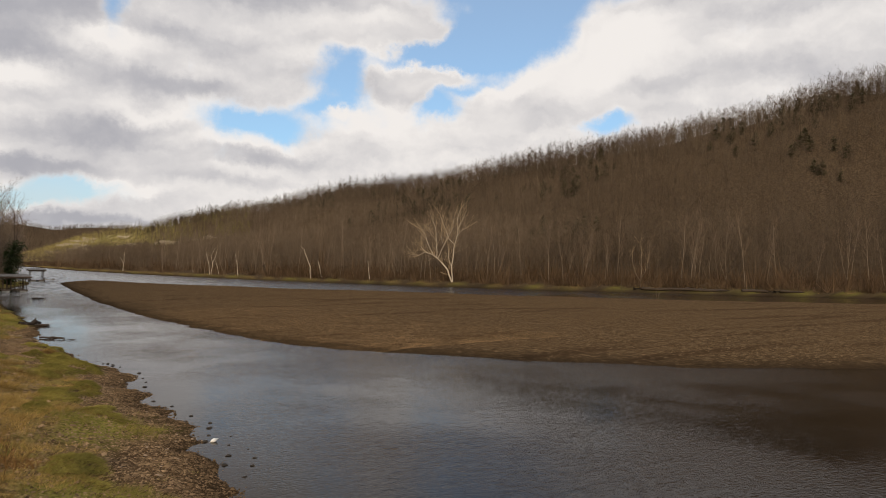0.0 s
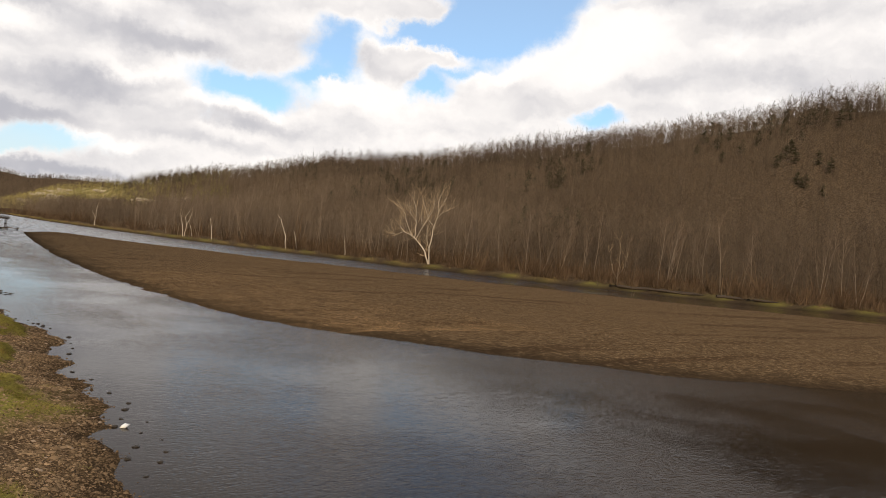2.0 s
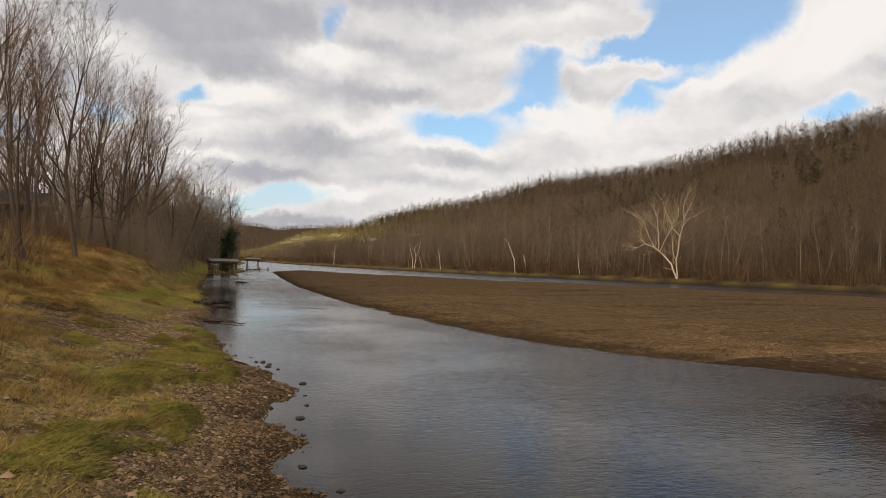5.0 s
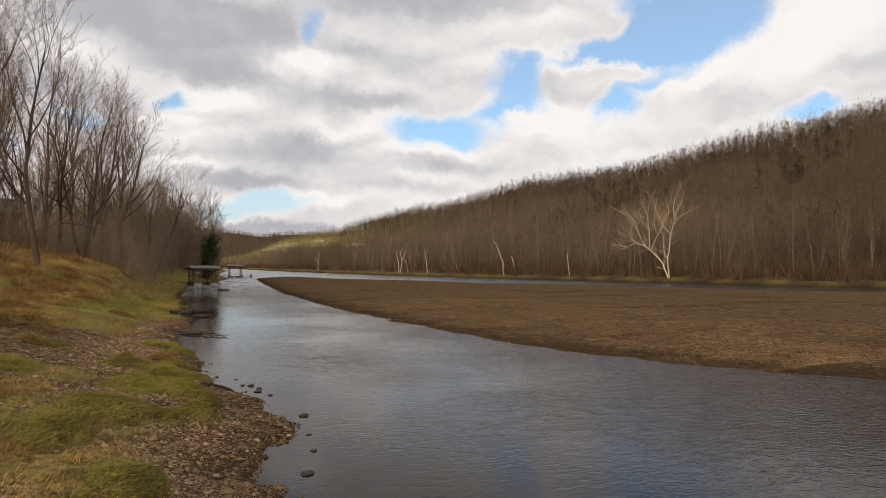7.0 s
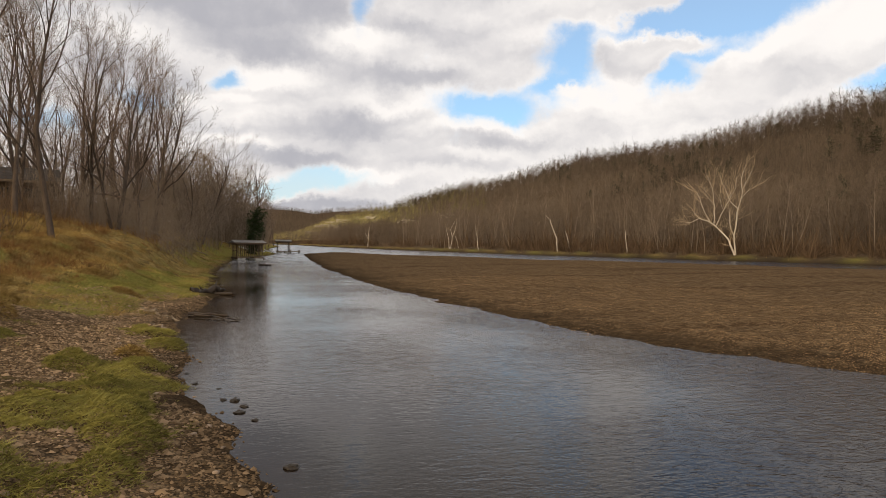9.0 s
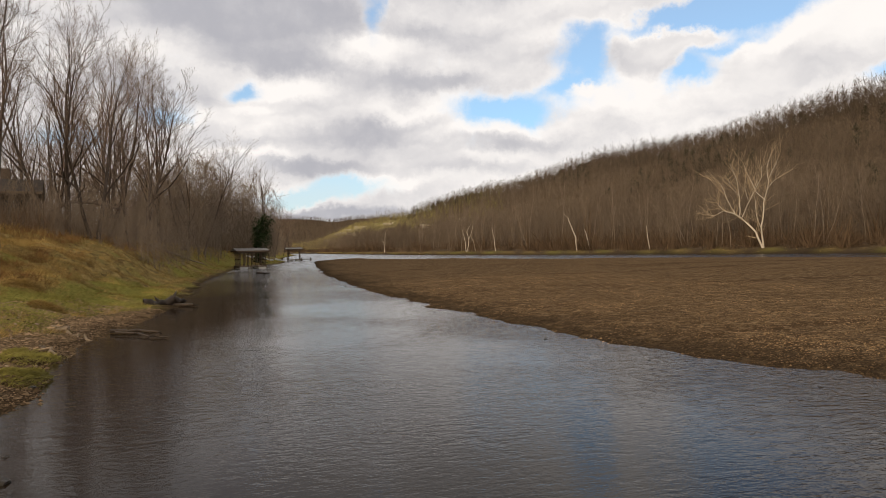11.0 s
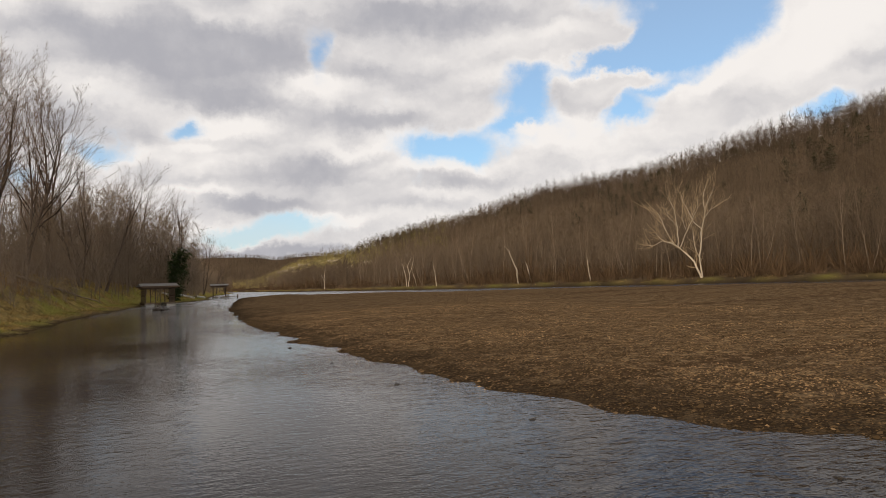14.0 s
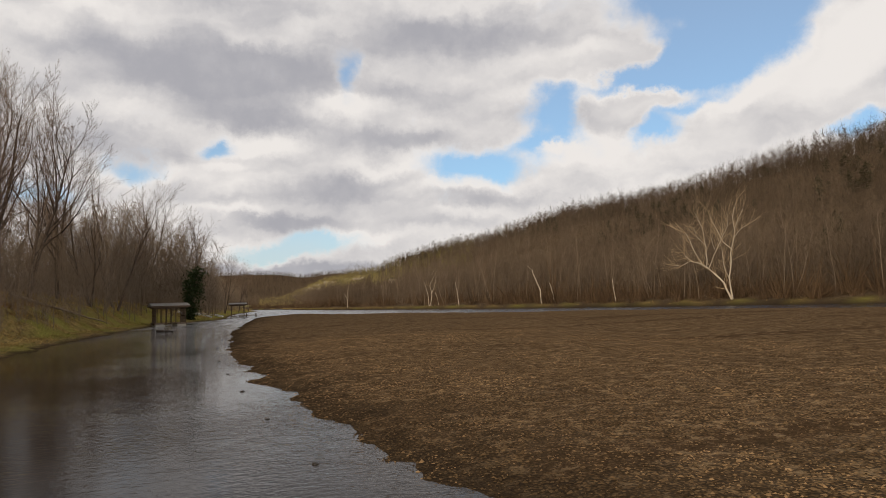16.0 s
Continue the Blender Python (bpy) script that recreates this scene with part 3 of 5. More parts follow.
def bare_wood(x, y, z, height, tone, out, limbs=11, twigs=2, lean=0.04, trunk=0.014, slim=0.6, fuzz=0.36, low=0.15, sunk=0.3, wide=0.5):
    """Bare trees: each a trunk, rising limbs and fine twigs round them."""
    n = len(x)
    foot = np.stack([x, y, z - sunk], 1)
    topv = foot + np.stack([rng.normal(0, lean, n) * height, rng.normal(0, lean, n) * height, height * 0.86], 1)
    wid = height * trunk * rng.uniform(0.6, 1.4, n)
    pale = np.clip(tone + np.where(rng.random(n) < 0.09, 0.36, 0.04), 0, 1)
    slivers(foot, topv, wid * slim, pale, out)
    slivers(foot, topv, wid * slim, pale, out)
    for _ in range(limbs):
        u = rng.uniform(low, 0.98, n)[:, None]
        b = foot + (topv - foot) * u
        a = rng.uniform(0, 2 * np.pi, n)
        ln = height * rng.uniform(0.14, 0.36, n) * (1.25 - u[:, 0] * 0.7)
        tip = b + np.stack([np.cos(a) * ln * wide, np.sin(a) * ln * wide, ln * rng.uniform(0.45, 0.95, n)], 1)
        slivers(b, tip, wid * 0.36, tone + rng.normal(0, 0.05, n), out)
        for _ in range(twigs):
            v = rng.uniform(0.2, 1.0, n)[:, None]
            b2 = b + (tip - b) * v
            tip2 = b2 + rng.normal(0, 0.06, (n, 3)) * height[:, None] + up(n, height * 0.06)
            slivers(b2, tip2, wid * fuzz, tone + rng.normal(-0.02, 0.07, n), out)


def hill_points(n, f_lo, f_hi, a_lo, a_hi, r_max):
    """Random places on the far side, between two distances from the far shore."""
    a = np.radians(rng.uniform(a_lo, a_hi, n * 4))
    r = np.sqrt(rng.uniform(80 ** 2, r_max ** 2, n * 4))
    x, y = 5 + r * np.sin(a), 18 + r * np.cos(a)
    z, s, f, b = land(x, y)
    rr = np.interp(np.degrees(a), RIDGE_AZ, RIDGE_R)
    z = grid_z(x, y)
    ok = (f > f_lo) & (f < f_hi) & (r < rr + 45) & (s < 0)
    return x[ok][:n], y[ok][:n], z[ok][:n]


def wood_tone(x, y):
    return np.clip(0.16 + 0.75 * fbm(x * 0.02, y * 0.02, 91, 3) + rng.normal(0, 0.11, len(x)) - 0.2, 0.02, 0.8)


out = []
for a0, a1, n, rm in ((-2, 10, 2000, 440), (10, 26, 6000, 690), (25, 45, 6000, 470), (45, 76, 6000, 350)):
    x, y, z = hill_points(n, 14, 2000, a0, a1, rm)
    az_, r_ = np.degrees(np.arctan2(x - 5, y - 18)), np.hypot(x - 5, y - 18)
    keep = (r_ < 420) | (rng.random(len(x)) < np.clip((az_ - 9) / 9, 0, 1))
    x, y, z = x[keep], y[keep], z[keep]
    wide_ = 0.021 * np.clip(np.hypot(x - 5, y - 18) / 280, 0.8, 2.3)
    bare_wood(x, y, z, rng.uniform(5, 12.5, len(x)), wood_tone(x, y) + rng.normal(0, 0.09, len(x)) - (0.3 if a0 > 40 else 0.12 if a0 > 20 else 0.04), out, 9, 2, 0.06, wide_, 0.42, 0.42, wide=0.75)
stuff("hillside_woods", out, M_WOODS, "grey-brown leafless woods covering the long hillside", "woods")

# close-set crowns along the ridge
out = []
a = np.radians(rng.uniform(1.5, 76, 5200))
rr = np.interp(np.degrees(a), RIDGE_AZ, RIDGE_R)
r = rr - rng.exponential(22, len(a)) + 5
x, y = 5 + r * np.sin(a), 18 + r * np.cos(a)
zg = grid_z(x, y)
extra = np.maximum(land(x, y)[0] - zg, 0)
bare_wood(x, y, zg, extra + rng.uniform(4.5, 12.0, len(x)) * (0.75 + 0.6 * fbm(x * 0.03, y * 0.03, 17, 2)) + 2.0, wood_tone(x, y) - 0.05, out, 11, 3, 0.05, 0.016, 0.4, 0.3, 0.0, 2.0, 0.42)
stuff("ridge_woods", out, M_WOODS, "leafless trees fringing the top of the ridge", "woods")

# taller bottomland trees nearer the far shore
out = []
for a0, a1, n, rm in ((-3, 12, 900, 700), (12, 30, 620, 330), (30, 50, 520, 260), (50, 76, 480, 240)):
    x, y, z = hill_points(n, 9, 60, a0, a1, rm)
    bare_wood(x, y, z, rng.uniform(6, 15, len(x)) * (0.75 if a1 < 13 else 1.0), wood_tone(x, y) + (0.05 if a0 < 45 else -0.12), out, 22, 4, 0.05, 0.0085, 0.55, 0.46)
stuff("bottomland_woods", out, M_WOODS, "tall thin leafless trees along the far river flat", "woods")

# undergrowth along the foot of the woods
out = []
for a0, a1, n, rm in ((0, 20, 1200, 560), (20, 45, 1900, 270), (45, 76, 1900, 230)):
    x, y, z = hill_points(n, 3.8, 16, a0, a1, rm)
    h = rng.gamma(3.0, 0.5, len(x)) + 0.6
    tone = np.clip(rng.normal(0.3, 0.2, len(x)), 0, 1)
    for _ in range(26):
        b = np.stack([x, y, z - 0.1], 1) + rng.normal(0, 0.5, (len(x), 3)) * np.array([1, 1, 0])
        slivers(b, b + rng.normal(0, 0.45, (len(x), 3)) * h[:, None] + up(len(x), h * 0.8), h * 0.035, tone + rng.normal(0, 0.1, len(x)), out)
stuff("undergrowth", out, M_BRUSH, "dense brown leafless undergrowth at the foot of the woods", "brush")

# dark evergreens scattered in the upper woods
out = []
cx, cy, cz = [], [], []
for a0, a1, n, rm in ((9, 30, 480, 640), (28, 50, 260, 430), (50, 72, 110, 345)):
    x, y, z = hill_points(n * 6, 60, 2000, a0, a1, rm)
    keep = np.argsort(-(fbm(x * 0.02, y * 0.02, 95, 3) + 0.45 * rng.random(len(x)) + 0.3 * (z / (z.max() + 1))))[:n]
    cx.append(x[keep]), cy.append(y[keep]), cz.append(z[keep])
x, y, z = np.concatenate(cx), np.concatenate(cy), np.concatenate(cz)
h = rng.uniform(3.0, 7.0, len(x))
for i in range(80):
    u = rng.uniform(0.08, 1, len(x))
    a = rng.uniform(0, 6.283, len(x))
    rad = h * 0.36 * np.sin(np.clip(u * 0.85 + 0.15, 0, 1) * 3.14) ** 0.55
    c = np.stack([x, y, z + u * h], 1)
    tip = c + np.stack([np.cos(a) * rad, np.sin(a) * rad, rng.normal(-0.02, 0.05, len(x)) * h], 1)
    slivers(c, tip, h * 0.075, np.clip(rng.normal(0.4, 0.22, len(x)), 0, 1), out)
stuff("evergreens", out, M_CEDARS, "scattered dark green cedars and pines on the upper slope", "evergreens")

# olive brush on the bluff at the end of the hill, sunlight painted into its tone
out = []
x, y, z = hill_points(4200, 80, 2000, 0.5, 18.0, 930)
far_ = np.hypot(x - 5, y - 18)
keep = far_ > 400
x, y, z, far_ = x[keep], y[keep], z[keep], far_[keep]
# painted sunlight: brightest at the bluff's left end, fading to the right
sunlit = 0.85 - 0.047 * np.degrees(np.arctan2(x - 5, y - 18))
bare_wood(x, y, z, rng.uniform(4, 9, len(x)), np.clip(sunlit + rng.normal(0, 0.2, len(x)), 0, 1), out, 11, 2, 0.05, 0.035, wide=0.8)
stuff("bluff_brush", out, M_SUN_PAINTED, "yellow-green brush on the distant bluff, sunlight painted into its colour", "brush")

# leafless woods of the farthest ridge
out = []
a, r = np.radians(rng.uniform(-16, 14, 8000)), rng.uniform(1180, 1720, 8000)
x, y = 5 + r * np.sin(a), 18 + r * np.cos(a)
z = land(x, y)[0]
bare_wood(x, y, z, rng.uniform(7, 12, len(x)), wood_tone(x, y) - 0.3, out, 6, 2, 0.1, 0.075, 0.5)
stuff("distant_woods", out, M_WOODS, "dark leafless woods on the farthest ridge", "woods")


# ---------------------------------------------------------------- single trees
def tube(verts, faces, pts, radii, sides):
    """A tapered branch through pts; the last ring closes to a point."""
    base = len(verts)
    for i, (p, r) in enumerate(zip(pts, radii)):
        d = (pts[min(i + 1, len(pts) - 1)] - pts[max(i - 1, 0)]).normalized()
        u = d.orthogonal().normalized()
        v = d.cross(u)
        if i == len(pts) - 1:
            verts.append(p[:])
            break
        for k in range(sides):
            a = 6.28318 * k / sides
            verts.append((p + (u * math.cos(a) + v * math.sin(a)) * r)[:])
    n = len(pts)
    for i in range(n - 2):
        for k in range(sides):
            a, b = base + i * sides + k, base + i * sides + (k + 1) % sides
            faces.append((a, b, b + sides, a + sides))
    tip, last = base + (n - 1) * sides, base + (n - 2) * sides
    for k in range(sides):
        faces.append((last + k, last + (k + 1) % sides, tip))


def grow(R, p, d, length, rad, level, levels, wood, fine, spec):
    """One branch and all that it bears. wood: trunk and limbs; fine: branches and twigs."""
    n = (9, 6, 4, 2, 2)[level] + 1
    pts, radii, step = [p.copy()], [rad], length / (n - 1)
    wander = spec["wander"] * (0.5 if level == 0 else 1.0)
    dirs = [d.copy()]
    for i in range(1, n):
        d = d + Vector((R.gauss(0, wander), R.gauss(0, wander), R.gauss(0, wander) + spec["rise"] * (0.4 if level == 0 else 1.0)))
        if level == 0:
            d.x += spec["sway"] / n
        d.normalize()
        p = p + d * step
        pts.append(p.copy()), dirs.append(d.copy())
        radii.append(rad * (1 - 0.82 * (i / (n - 1)) ** 0.9))
    if level == 4 or level == spec.get("flat", 9):
        w = d.orthogonal().normalized() * rad
        v, f = fine
        f.append((len(v), len(v) + 1, len(v) + 2))
        v.extend(((pts[0] - w)[:], (pts[0] + w)[:], pts[-1][:]))
        return
    sides = (7, 5, 3, 3, 3)[level]
    tube(*(wood if level < 2 else fine), pts, radii, sides)
    if level + 1 >= levels:
        return
    count = spec["count"][level]
    lo = spec["bole"] if level == 0 else 0.22
    for k in range(count):
        u = lo + (1 - lo) * (k + R.random()) / count
        j = min(int(u * (n - 1)), n - 2)
        f = u * (n - 1) - j
        q = pts[j].lerp(pts[j + 1], f)
        a = R.uniform(0, 6.283)
        axis = dirs[j]
        side = (axis.orthogonal().normalized() * math.cos(a) + axis.cross(axis.orthogonal().normalized()) * math.sin(a))
        open_ = R.uniform(*spec["open"])
        nd_ = (axis * math.cos(open_) + side * math.sin(open_)).normalized()
        ln = length * R.uniform(0.28, 0.55) * (1.15 - 0.55 * u) * (spec["spread"] if level == 0 else 1.0)
        grow(R, q, nd_, ln, max(radii[j] * R.uniform(0.4, 0.62), 0.0058 * spec["size"]), level + 1, levels, wood, fine, spec)


def tree_meshes(seed, height, stems=1, levels=5, count=(14, 9, 7, 5), bole=0.25, spread=1.12, wander=0.15, rise=0.05, sway=0.0, opening=(0.4, 0.9), radius=0.0108, lean=0.06, mats=None, flat=9):
    R = random.Random(seed)
    wood, fine = ([], []), ([], [])
    spec = dict(wander=wander, rise=rise, sway=sway, count=count, bole=bole, spread=spread, open=opening, size=height / 12, flat=flat)
    for s in range(stems):
        a = R.uniform(0, 6.283)
        k = 0.0 if stems == 1 else 0.28
        d = Vector((math.cos(a) * k + R.gauss(0, lean), math.sin(a) * k + R.gauss(0, lean), 1)).normalized()
        h = height * (1 if s == 0 else R.uniform(0.7, 0.95))
        grow(R, Vector((math.cos(a) * 0.12 * (stems > 1), math.sin(a) * 0.12 * (stems > 1), -0.4)), d, h * 0.95, h * radius, 0, levels, wood, fine, spec)
    m1, m2 = mats or (M_BARK, M_TWIG)
    return mesh_from("trunk", *wood, m1, True), mesh_from("crown", *fine, m2)


def tree(name, meshes, m, label, group="", crown=""):
    t = thing(name, m, label, "tree", group)
    part("trunk", meshes[0], t)
    part("crown", meshes[1], t, crown)
    return t


def ground_at(x, y):
    return float(land(np.array([x]), np.array([y]))[0][0])


UPRIGHT = dict(wander=0.12, rise=0.085, opening=(0.3, 0.75), radius=0.0125, lean=0.04)
BANK = [tree_meshes(11, 12.0, 1, sway=0.15, **UPRIGHT), tree_meshes(12, 12.0, 2, count=(11, 8, 6, 5), **UPRIGHT), tree_meshes(13, 12.0, 1, spread=1.25, bole=0.2, **UPRIGHT),
        tree_meshes(14, 12.0, 3, count=(8, 7, 5, 5), **UPRIGHT), tree_meshes(15, 12.0, 1, spread=1.1, bole=0.3, **UPRIGHT), tree_meshes(16, 12.0, 2, count=(11, 8, 6, 5), spread=1.2, sway=0.25, bole=0.24, **UPRIGHT)]
ROW = [(-9, 62, 11.5, 0), (-6.6, 66.5, 11.0, 4), (-11.5, 70, 13.0, 2), (-8.6, 70, 11.5, 1), (-4.6, 79, 11, 4), (-12.5, 58, 12, 3), (-10.8, 49, 12.5, 1), (-6.3, 74, 12.2, 3), (-4.2, 50, 11.8, 0), (-5.2, 45.5, 12.0, 5), (-7.0, 36.5, 11.5, 2), (-9.2, 41, 13.5, 4), (-8.0, 33, 11.0, 1), (-9.5, 53, 13, 2), (-7.8, 57, 12, 4), (-5.0, 66, 12, 1), (-9.2, 75, 13.5, 2),
       (-4.2, 72, 11, 5), (-5.0, 80, 12, 4), (-5.0, 87.5, 13.4, 2), (-9.4, 89, 15.4, 0), (-7.2, 83, 12.5, 5), (-3.2, 90, 9.5, 3), (-5.6, 92, 12.5, 0), (-2.6, 97, 10.5, 1), (-4.6, 104, 11.5, 2), (-2.2, 110, 10.5, 4), (-4, 118, 11.5, 3), (-1.4, 126, 10.5, 5), (-2.3, 144, 11.5, 2),
       (1.0, 158, 10.5, 1), (-0.5, 170, 11, 4), (3, 185, 11, 3), (1.5, 200, 11, 2), (5, 222, 11, 0), (3, 242, 11.5, 1), (7, 265, 12, 4), (5, 288, 12, 2)]
BANK += [tree_meshes(61 + i, 12.0, 1 + i % 2, levels=4, count=(13, 9, 9, 0), flat=3, wander=0.13) for i in range(4)]
R0 = random.Random(5)
for i in range(44):
    y = R0.uniform(30, 190)
    x0 = float(np.interp(y, [p[1] for p in LEFT[1:]], [p[0] for p in LEFT[1:]]))
    ROW.append((x0 - R0.uniform(11, 42), y, R0.uniform(9.5, 14), 6 + R0.randrange(4)))
for i in range(7):
    y = R0.uniform(44, 84)
    x0 = float(np.interp(y, [p[1] for p in LEFT[1:]], [p[0] for p in LEFT[1:]]))
    ROW.append((x0 - R0.uniform(11, 22), y, R0.uniform(9.5, 12.5), R0.randrange(6)))
first = {}
for x, y, h, v in ROW:
    if y > 103 and v < 6:
        v = 6 + v % 4
    k = h / 12.0 * (0.96 if y < 62 else 1.04 if y < 100 else 1.14)
    m = pose(x, y, ground_at(x, y), 0, 0, R0.uniform(0, 360) if v not in (0, 5) else R0.uniform(-40, 40)) @ Matrix.Scale(k, 4)
    label = ("bare riverside tree leaning over the grassy bank", "bare two-stemmed tree on the grassy river bank", "spreading bare tree with crooked limbs on the bank",
             "clump of three bare stems on the river bank", "slender bare tree standing above the bank", "bare twin-stemmed tree leaning toward the water", "grey bare tree in the woods behind the bank", "bare double-trunked tree in the woods behind", "thin-crowned bare tree above the bank", "bare forked tree standing back from the river")[v]
    if v in first:
        copy_thing(first[v], m).scale = (k, k, k)
    else:
        first[v] = tree("bare_tree", BANK[v], m, label, "bare trees along the bank")

# brush under the bank trees, and back woods behind them
out = []
n = 1500
y = rng.uniform(28, 210, n)
x = np.interp(y, [p[1] for p in LEFT[1:]], [p[0] for p in LEFT[1:]]) - 7 - rng.gamma(2.0, 4.5, n)
z = land(x, y)[0]
h = rng.uniform(0.5, 1.9, n)
tone = np.clip(rng.normal(0.65, 0.22, n), 0, 1)
for _ in range(30):
    b = np.stack([x, y, z - 0.1], 1) + rng.normal(0, 0.45, (n, 3)) * np.array([1, 1, 0])
    slivers(b, b + rng.normal(0, 0.4, (n, 3)) * h[:, None] + up(n, h * 0.85), h * 0.022, tone + rng.normal(0, 0.1, n), out)
stuff("bank_brush", out, M_BRUSH, "tangled brown brush and saplings under the bank trees", "brush")
out = []
n = 1000
y = 62 + 200 * rng.uniform(0, 1, n) ** 1.6
x = np.interp(y, [p[1] for p in LEFT[1:]], [p[0] for p in LEFT[1:]]) - 1.5 - rng.gamma(2.0, 3.2, n)
h = np.interp(y, [62, 76, 90, 105, 120, 135, 165, 270], [3.0, 4.5, 7.5, 11.5, 12, 10, 8.5, 9]) * rng.uniform(0.55, 1.1, n)
bare_wood(x, y, land(x, y)[0], h, np.clip(rng.normal(0.92, 0.14, n), 0, 1), out, 34, 4, 0.07, 0.011, 0.8, 0.32, 0.08)
stuff("bank_thicket", out, M_WOODS, "close-set leafless saplings along the river bank", "woods")
out = []
n = 700
y = rng.uniform(40, 330, n)
x = np.interp(y, [p[1] for p in LEFT[1:]], [p[0] for p in LEFT[1:]]) - rng.uniform(22, 110, n)
z = land(x, y)[0]
bare_wood(x, y, z, rng.uniform(8, 14, n), np.clip(rng.normal(0.66, 0.14, n), 0, 1), out, 24, 3, 0.04, 0.014)
stuff("back_woods", out, M_WOODS, "leafless woods standing behind the riverside trees", "woods")


# ---------------------------------------------------------------- pale trees of the far shore
def from_eye(azimuth, dist):
    return 3.1 + dist * math.sin(radians(azimuth)), 15.0 + dist * math.cos(radians(azimuth))


def drawn_tree(name, azimuth, dist, limbs, mats, label, seed, twig=1.0, crown="", shore=True):
    """A tree whose main limbs follow given lines (metres to the right and up), with grown side branches."""
    R = random.Random(seed)
    ds = np.arange(60, dist + 1, 1.0)
    inland = land(3.1 + ds * math.sin(radians(azimuth)), 15.0 + ds * math.cos(radians(azimuth)))[2]
    near = float(ds[np.argmax(inland > 4.5)]) if shore and inland.max() > 4.5 else dist
    k0 = near / dist
    limbs = [([(u * k0, v * k0) for u, v in line], r0 * k0, r1 * k0) for line, r0, r1 in limbs]
    x, y = from_eye(azimuth, near)
    wood, fine = ([], []), ([], [])
    spec = dict(wander=0.16, rise=0.07, count=(0, 6, 5, 4), sway=0, bole=0.2, spread=1.0, open=(0.4, 0.9), size=1.0)
    for line, r0, r1 in limbs:
        pts, dep = [], 0.0
        for i in range(len(line) - 1):
            for k in range(3):
                f = k / 3
                u, v = (line[i][j] * (1 - f) + line[i + 1][j] * f for j in (0, 1))
                dep += R.gauss(0, 0.16)
                pts.append(Vector((u + R.gauss(0, 0.07), dep, v)))
        pts.append(Vector((line[-1][0], dep, line[-1][1])))
        n = len(pts)
        radii = [(r0 + (r1 - r0) * i / (n - 1)) * 0.48 for i in range(n)]
        tube(*wood, pts, radii, 6)
        for i in range(2, n):
            for _ in range(2):
                if R.random() < 0.75 * twig:
                    d = (pts[i] - pts[i - 1]).normalized()
                    side = Vector((R.gauss(0, 1), R.gauss(0, 1), R.gauss(0.5, 0.7))).normalized()
                    grow(R, pts[i].copy(), (d + side * 0.9).normalized(), R.uniform(1.4, 3.4) * twig, max(radii[i] * 0.4, 0.03), 2, 5, wood, fine, dict(spec, count=(0, 0, 5, 4)))
    t = thing(name, pose(x, y, ground_at(x, y), 0, 0, -azimuth), label, "tree")
    part("trunk", mesh_from("trunk", *wood, mats[0], True), t)
    if fine[0]:
        part("crown", mesh_from("crown", *fine, mats[1]), t, crown)
    return t


M_TAN = plain("tan bark", (0.19, 0.145, 0.105), 0.9, 0.3, 2.0, 0.3, 0.02, stretch=(1, 1, 0.3))
M_PALETWIG = plain("pale fine twigs", (0.36, 0.27, 0.17), 0.9, 0.25, 2.0, 0.0, island=0.3)
SYCAMORE = [
    ([(0, -0.5), (-1.6, 3), (-4.8, 5.7), (-6.5, 6.6), (-9, 7.2), (-10.6, 8.8)], 0.42, 0.10),
    ([(-9, 7.2), (-11.2, 6.3), (-13.2, 6.6)], 0.12, 0.04),
    ([(-5.3, 6.1), (-5.2, 9.5), (-5.9, 13), (-7.6, 16.4)], 0.24, 0.06),
    ([(-6.6, 6.7), (-8.6, 10.2), (-9.6, 12.2), (-11.4, 12.9)], 0.15, 0.04),
    ([(-4.8, 5.8), (-3, 9), (-1.6, 10.8), (-1.2, 13)], 0.17, 0.04),
    ([(0.1, -0.5), (-0.3, 4), (0.6, 8.5), (1.7, 13), (3.9, 16.8)], 0.36, 0.07),
    ([(0.6, 8.9), (-1.2, 10.6), (-3, 13.5), (-4.6, 16.6)], 0.2, 0.05),
    ([(1.6, 12.4), (1.1, 15), (2.3, 18)], 0.16, 0.05),
    ([(0, 3.4), (-1.5, 6.2), (-1.7, 9), (-2.8, 11.8)], 0.16, 0.04),
    ([(-3.1, 9), (-4.0, 11.5), (-3.8, 13.6)], 0.1, 0.03), ([(1.2, 11), (3.0, 12.6), (4.6, 13.4)], 0.1, 0.03), ([(-5.4, 9.8), (-7.2, 11.6), (-8.0, 13.8)], 0.1, 0.03), ([(-1.7, 11), (0.0, 13.2), (0.2, 15.8)], 0.1, 0.03)]
drawn_tree("sycamore", 37.0, 150, [([(u * 0.74, v) for u, v in line], a, b) for line, a, b in SYCAMORE],
    (M_PALE, M_PALETWIG), "large white-barked sycamore with bare crooked limbs on the far bank", 3, 1.25, "fine tan twigs")
drawn_tree("dead_snag", 23.9, 172, [([(0, -0.6), (-0.4, 3), (-1.6, 6), (-2.2, 7.6), (-3.2, 8.7)], 0.3, 0.1)], (M_PALE, M_PALETWIG), "tall pale leaning dead trunk on the far bank", 5, 0.25)
drawn_tree("dead_snag", 24.9, 170, [([(0, -0.6), (-0.7, 2), (-1.5, 4.9)], 0.34, 0.16)], (M_PALE, M_PALETWIG), "short broken pale trunk leaning by the water", 6, 0.0)
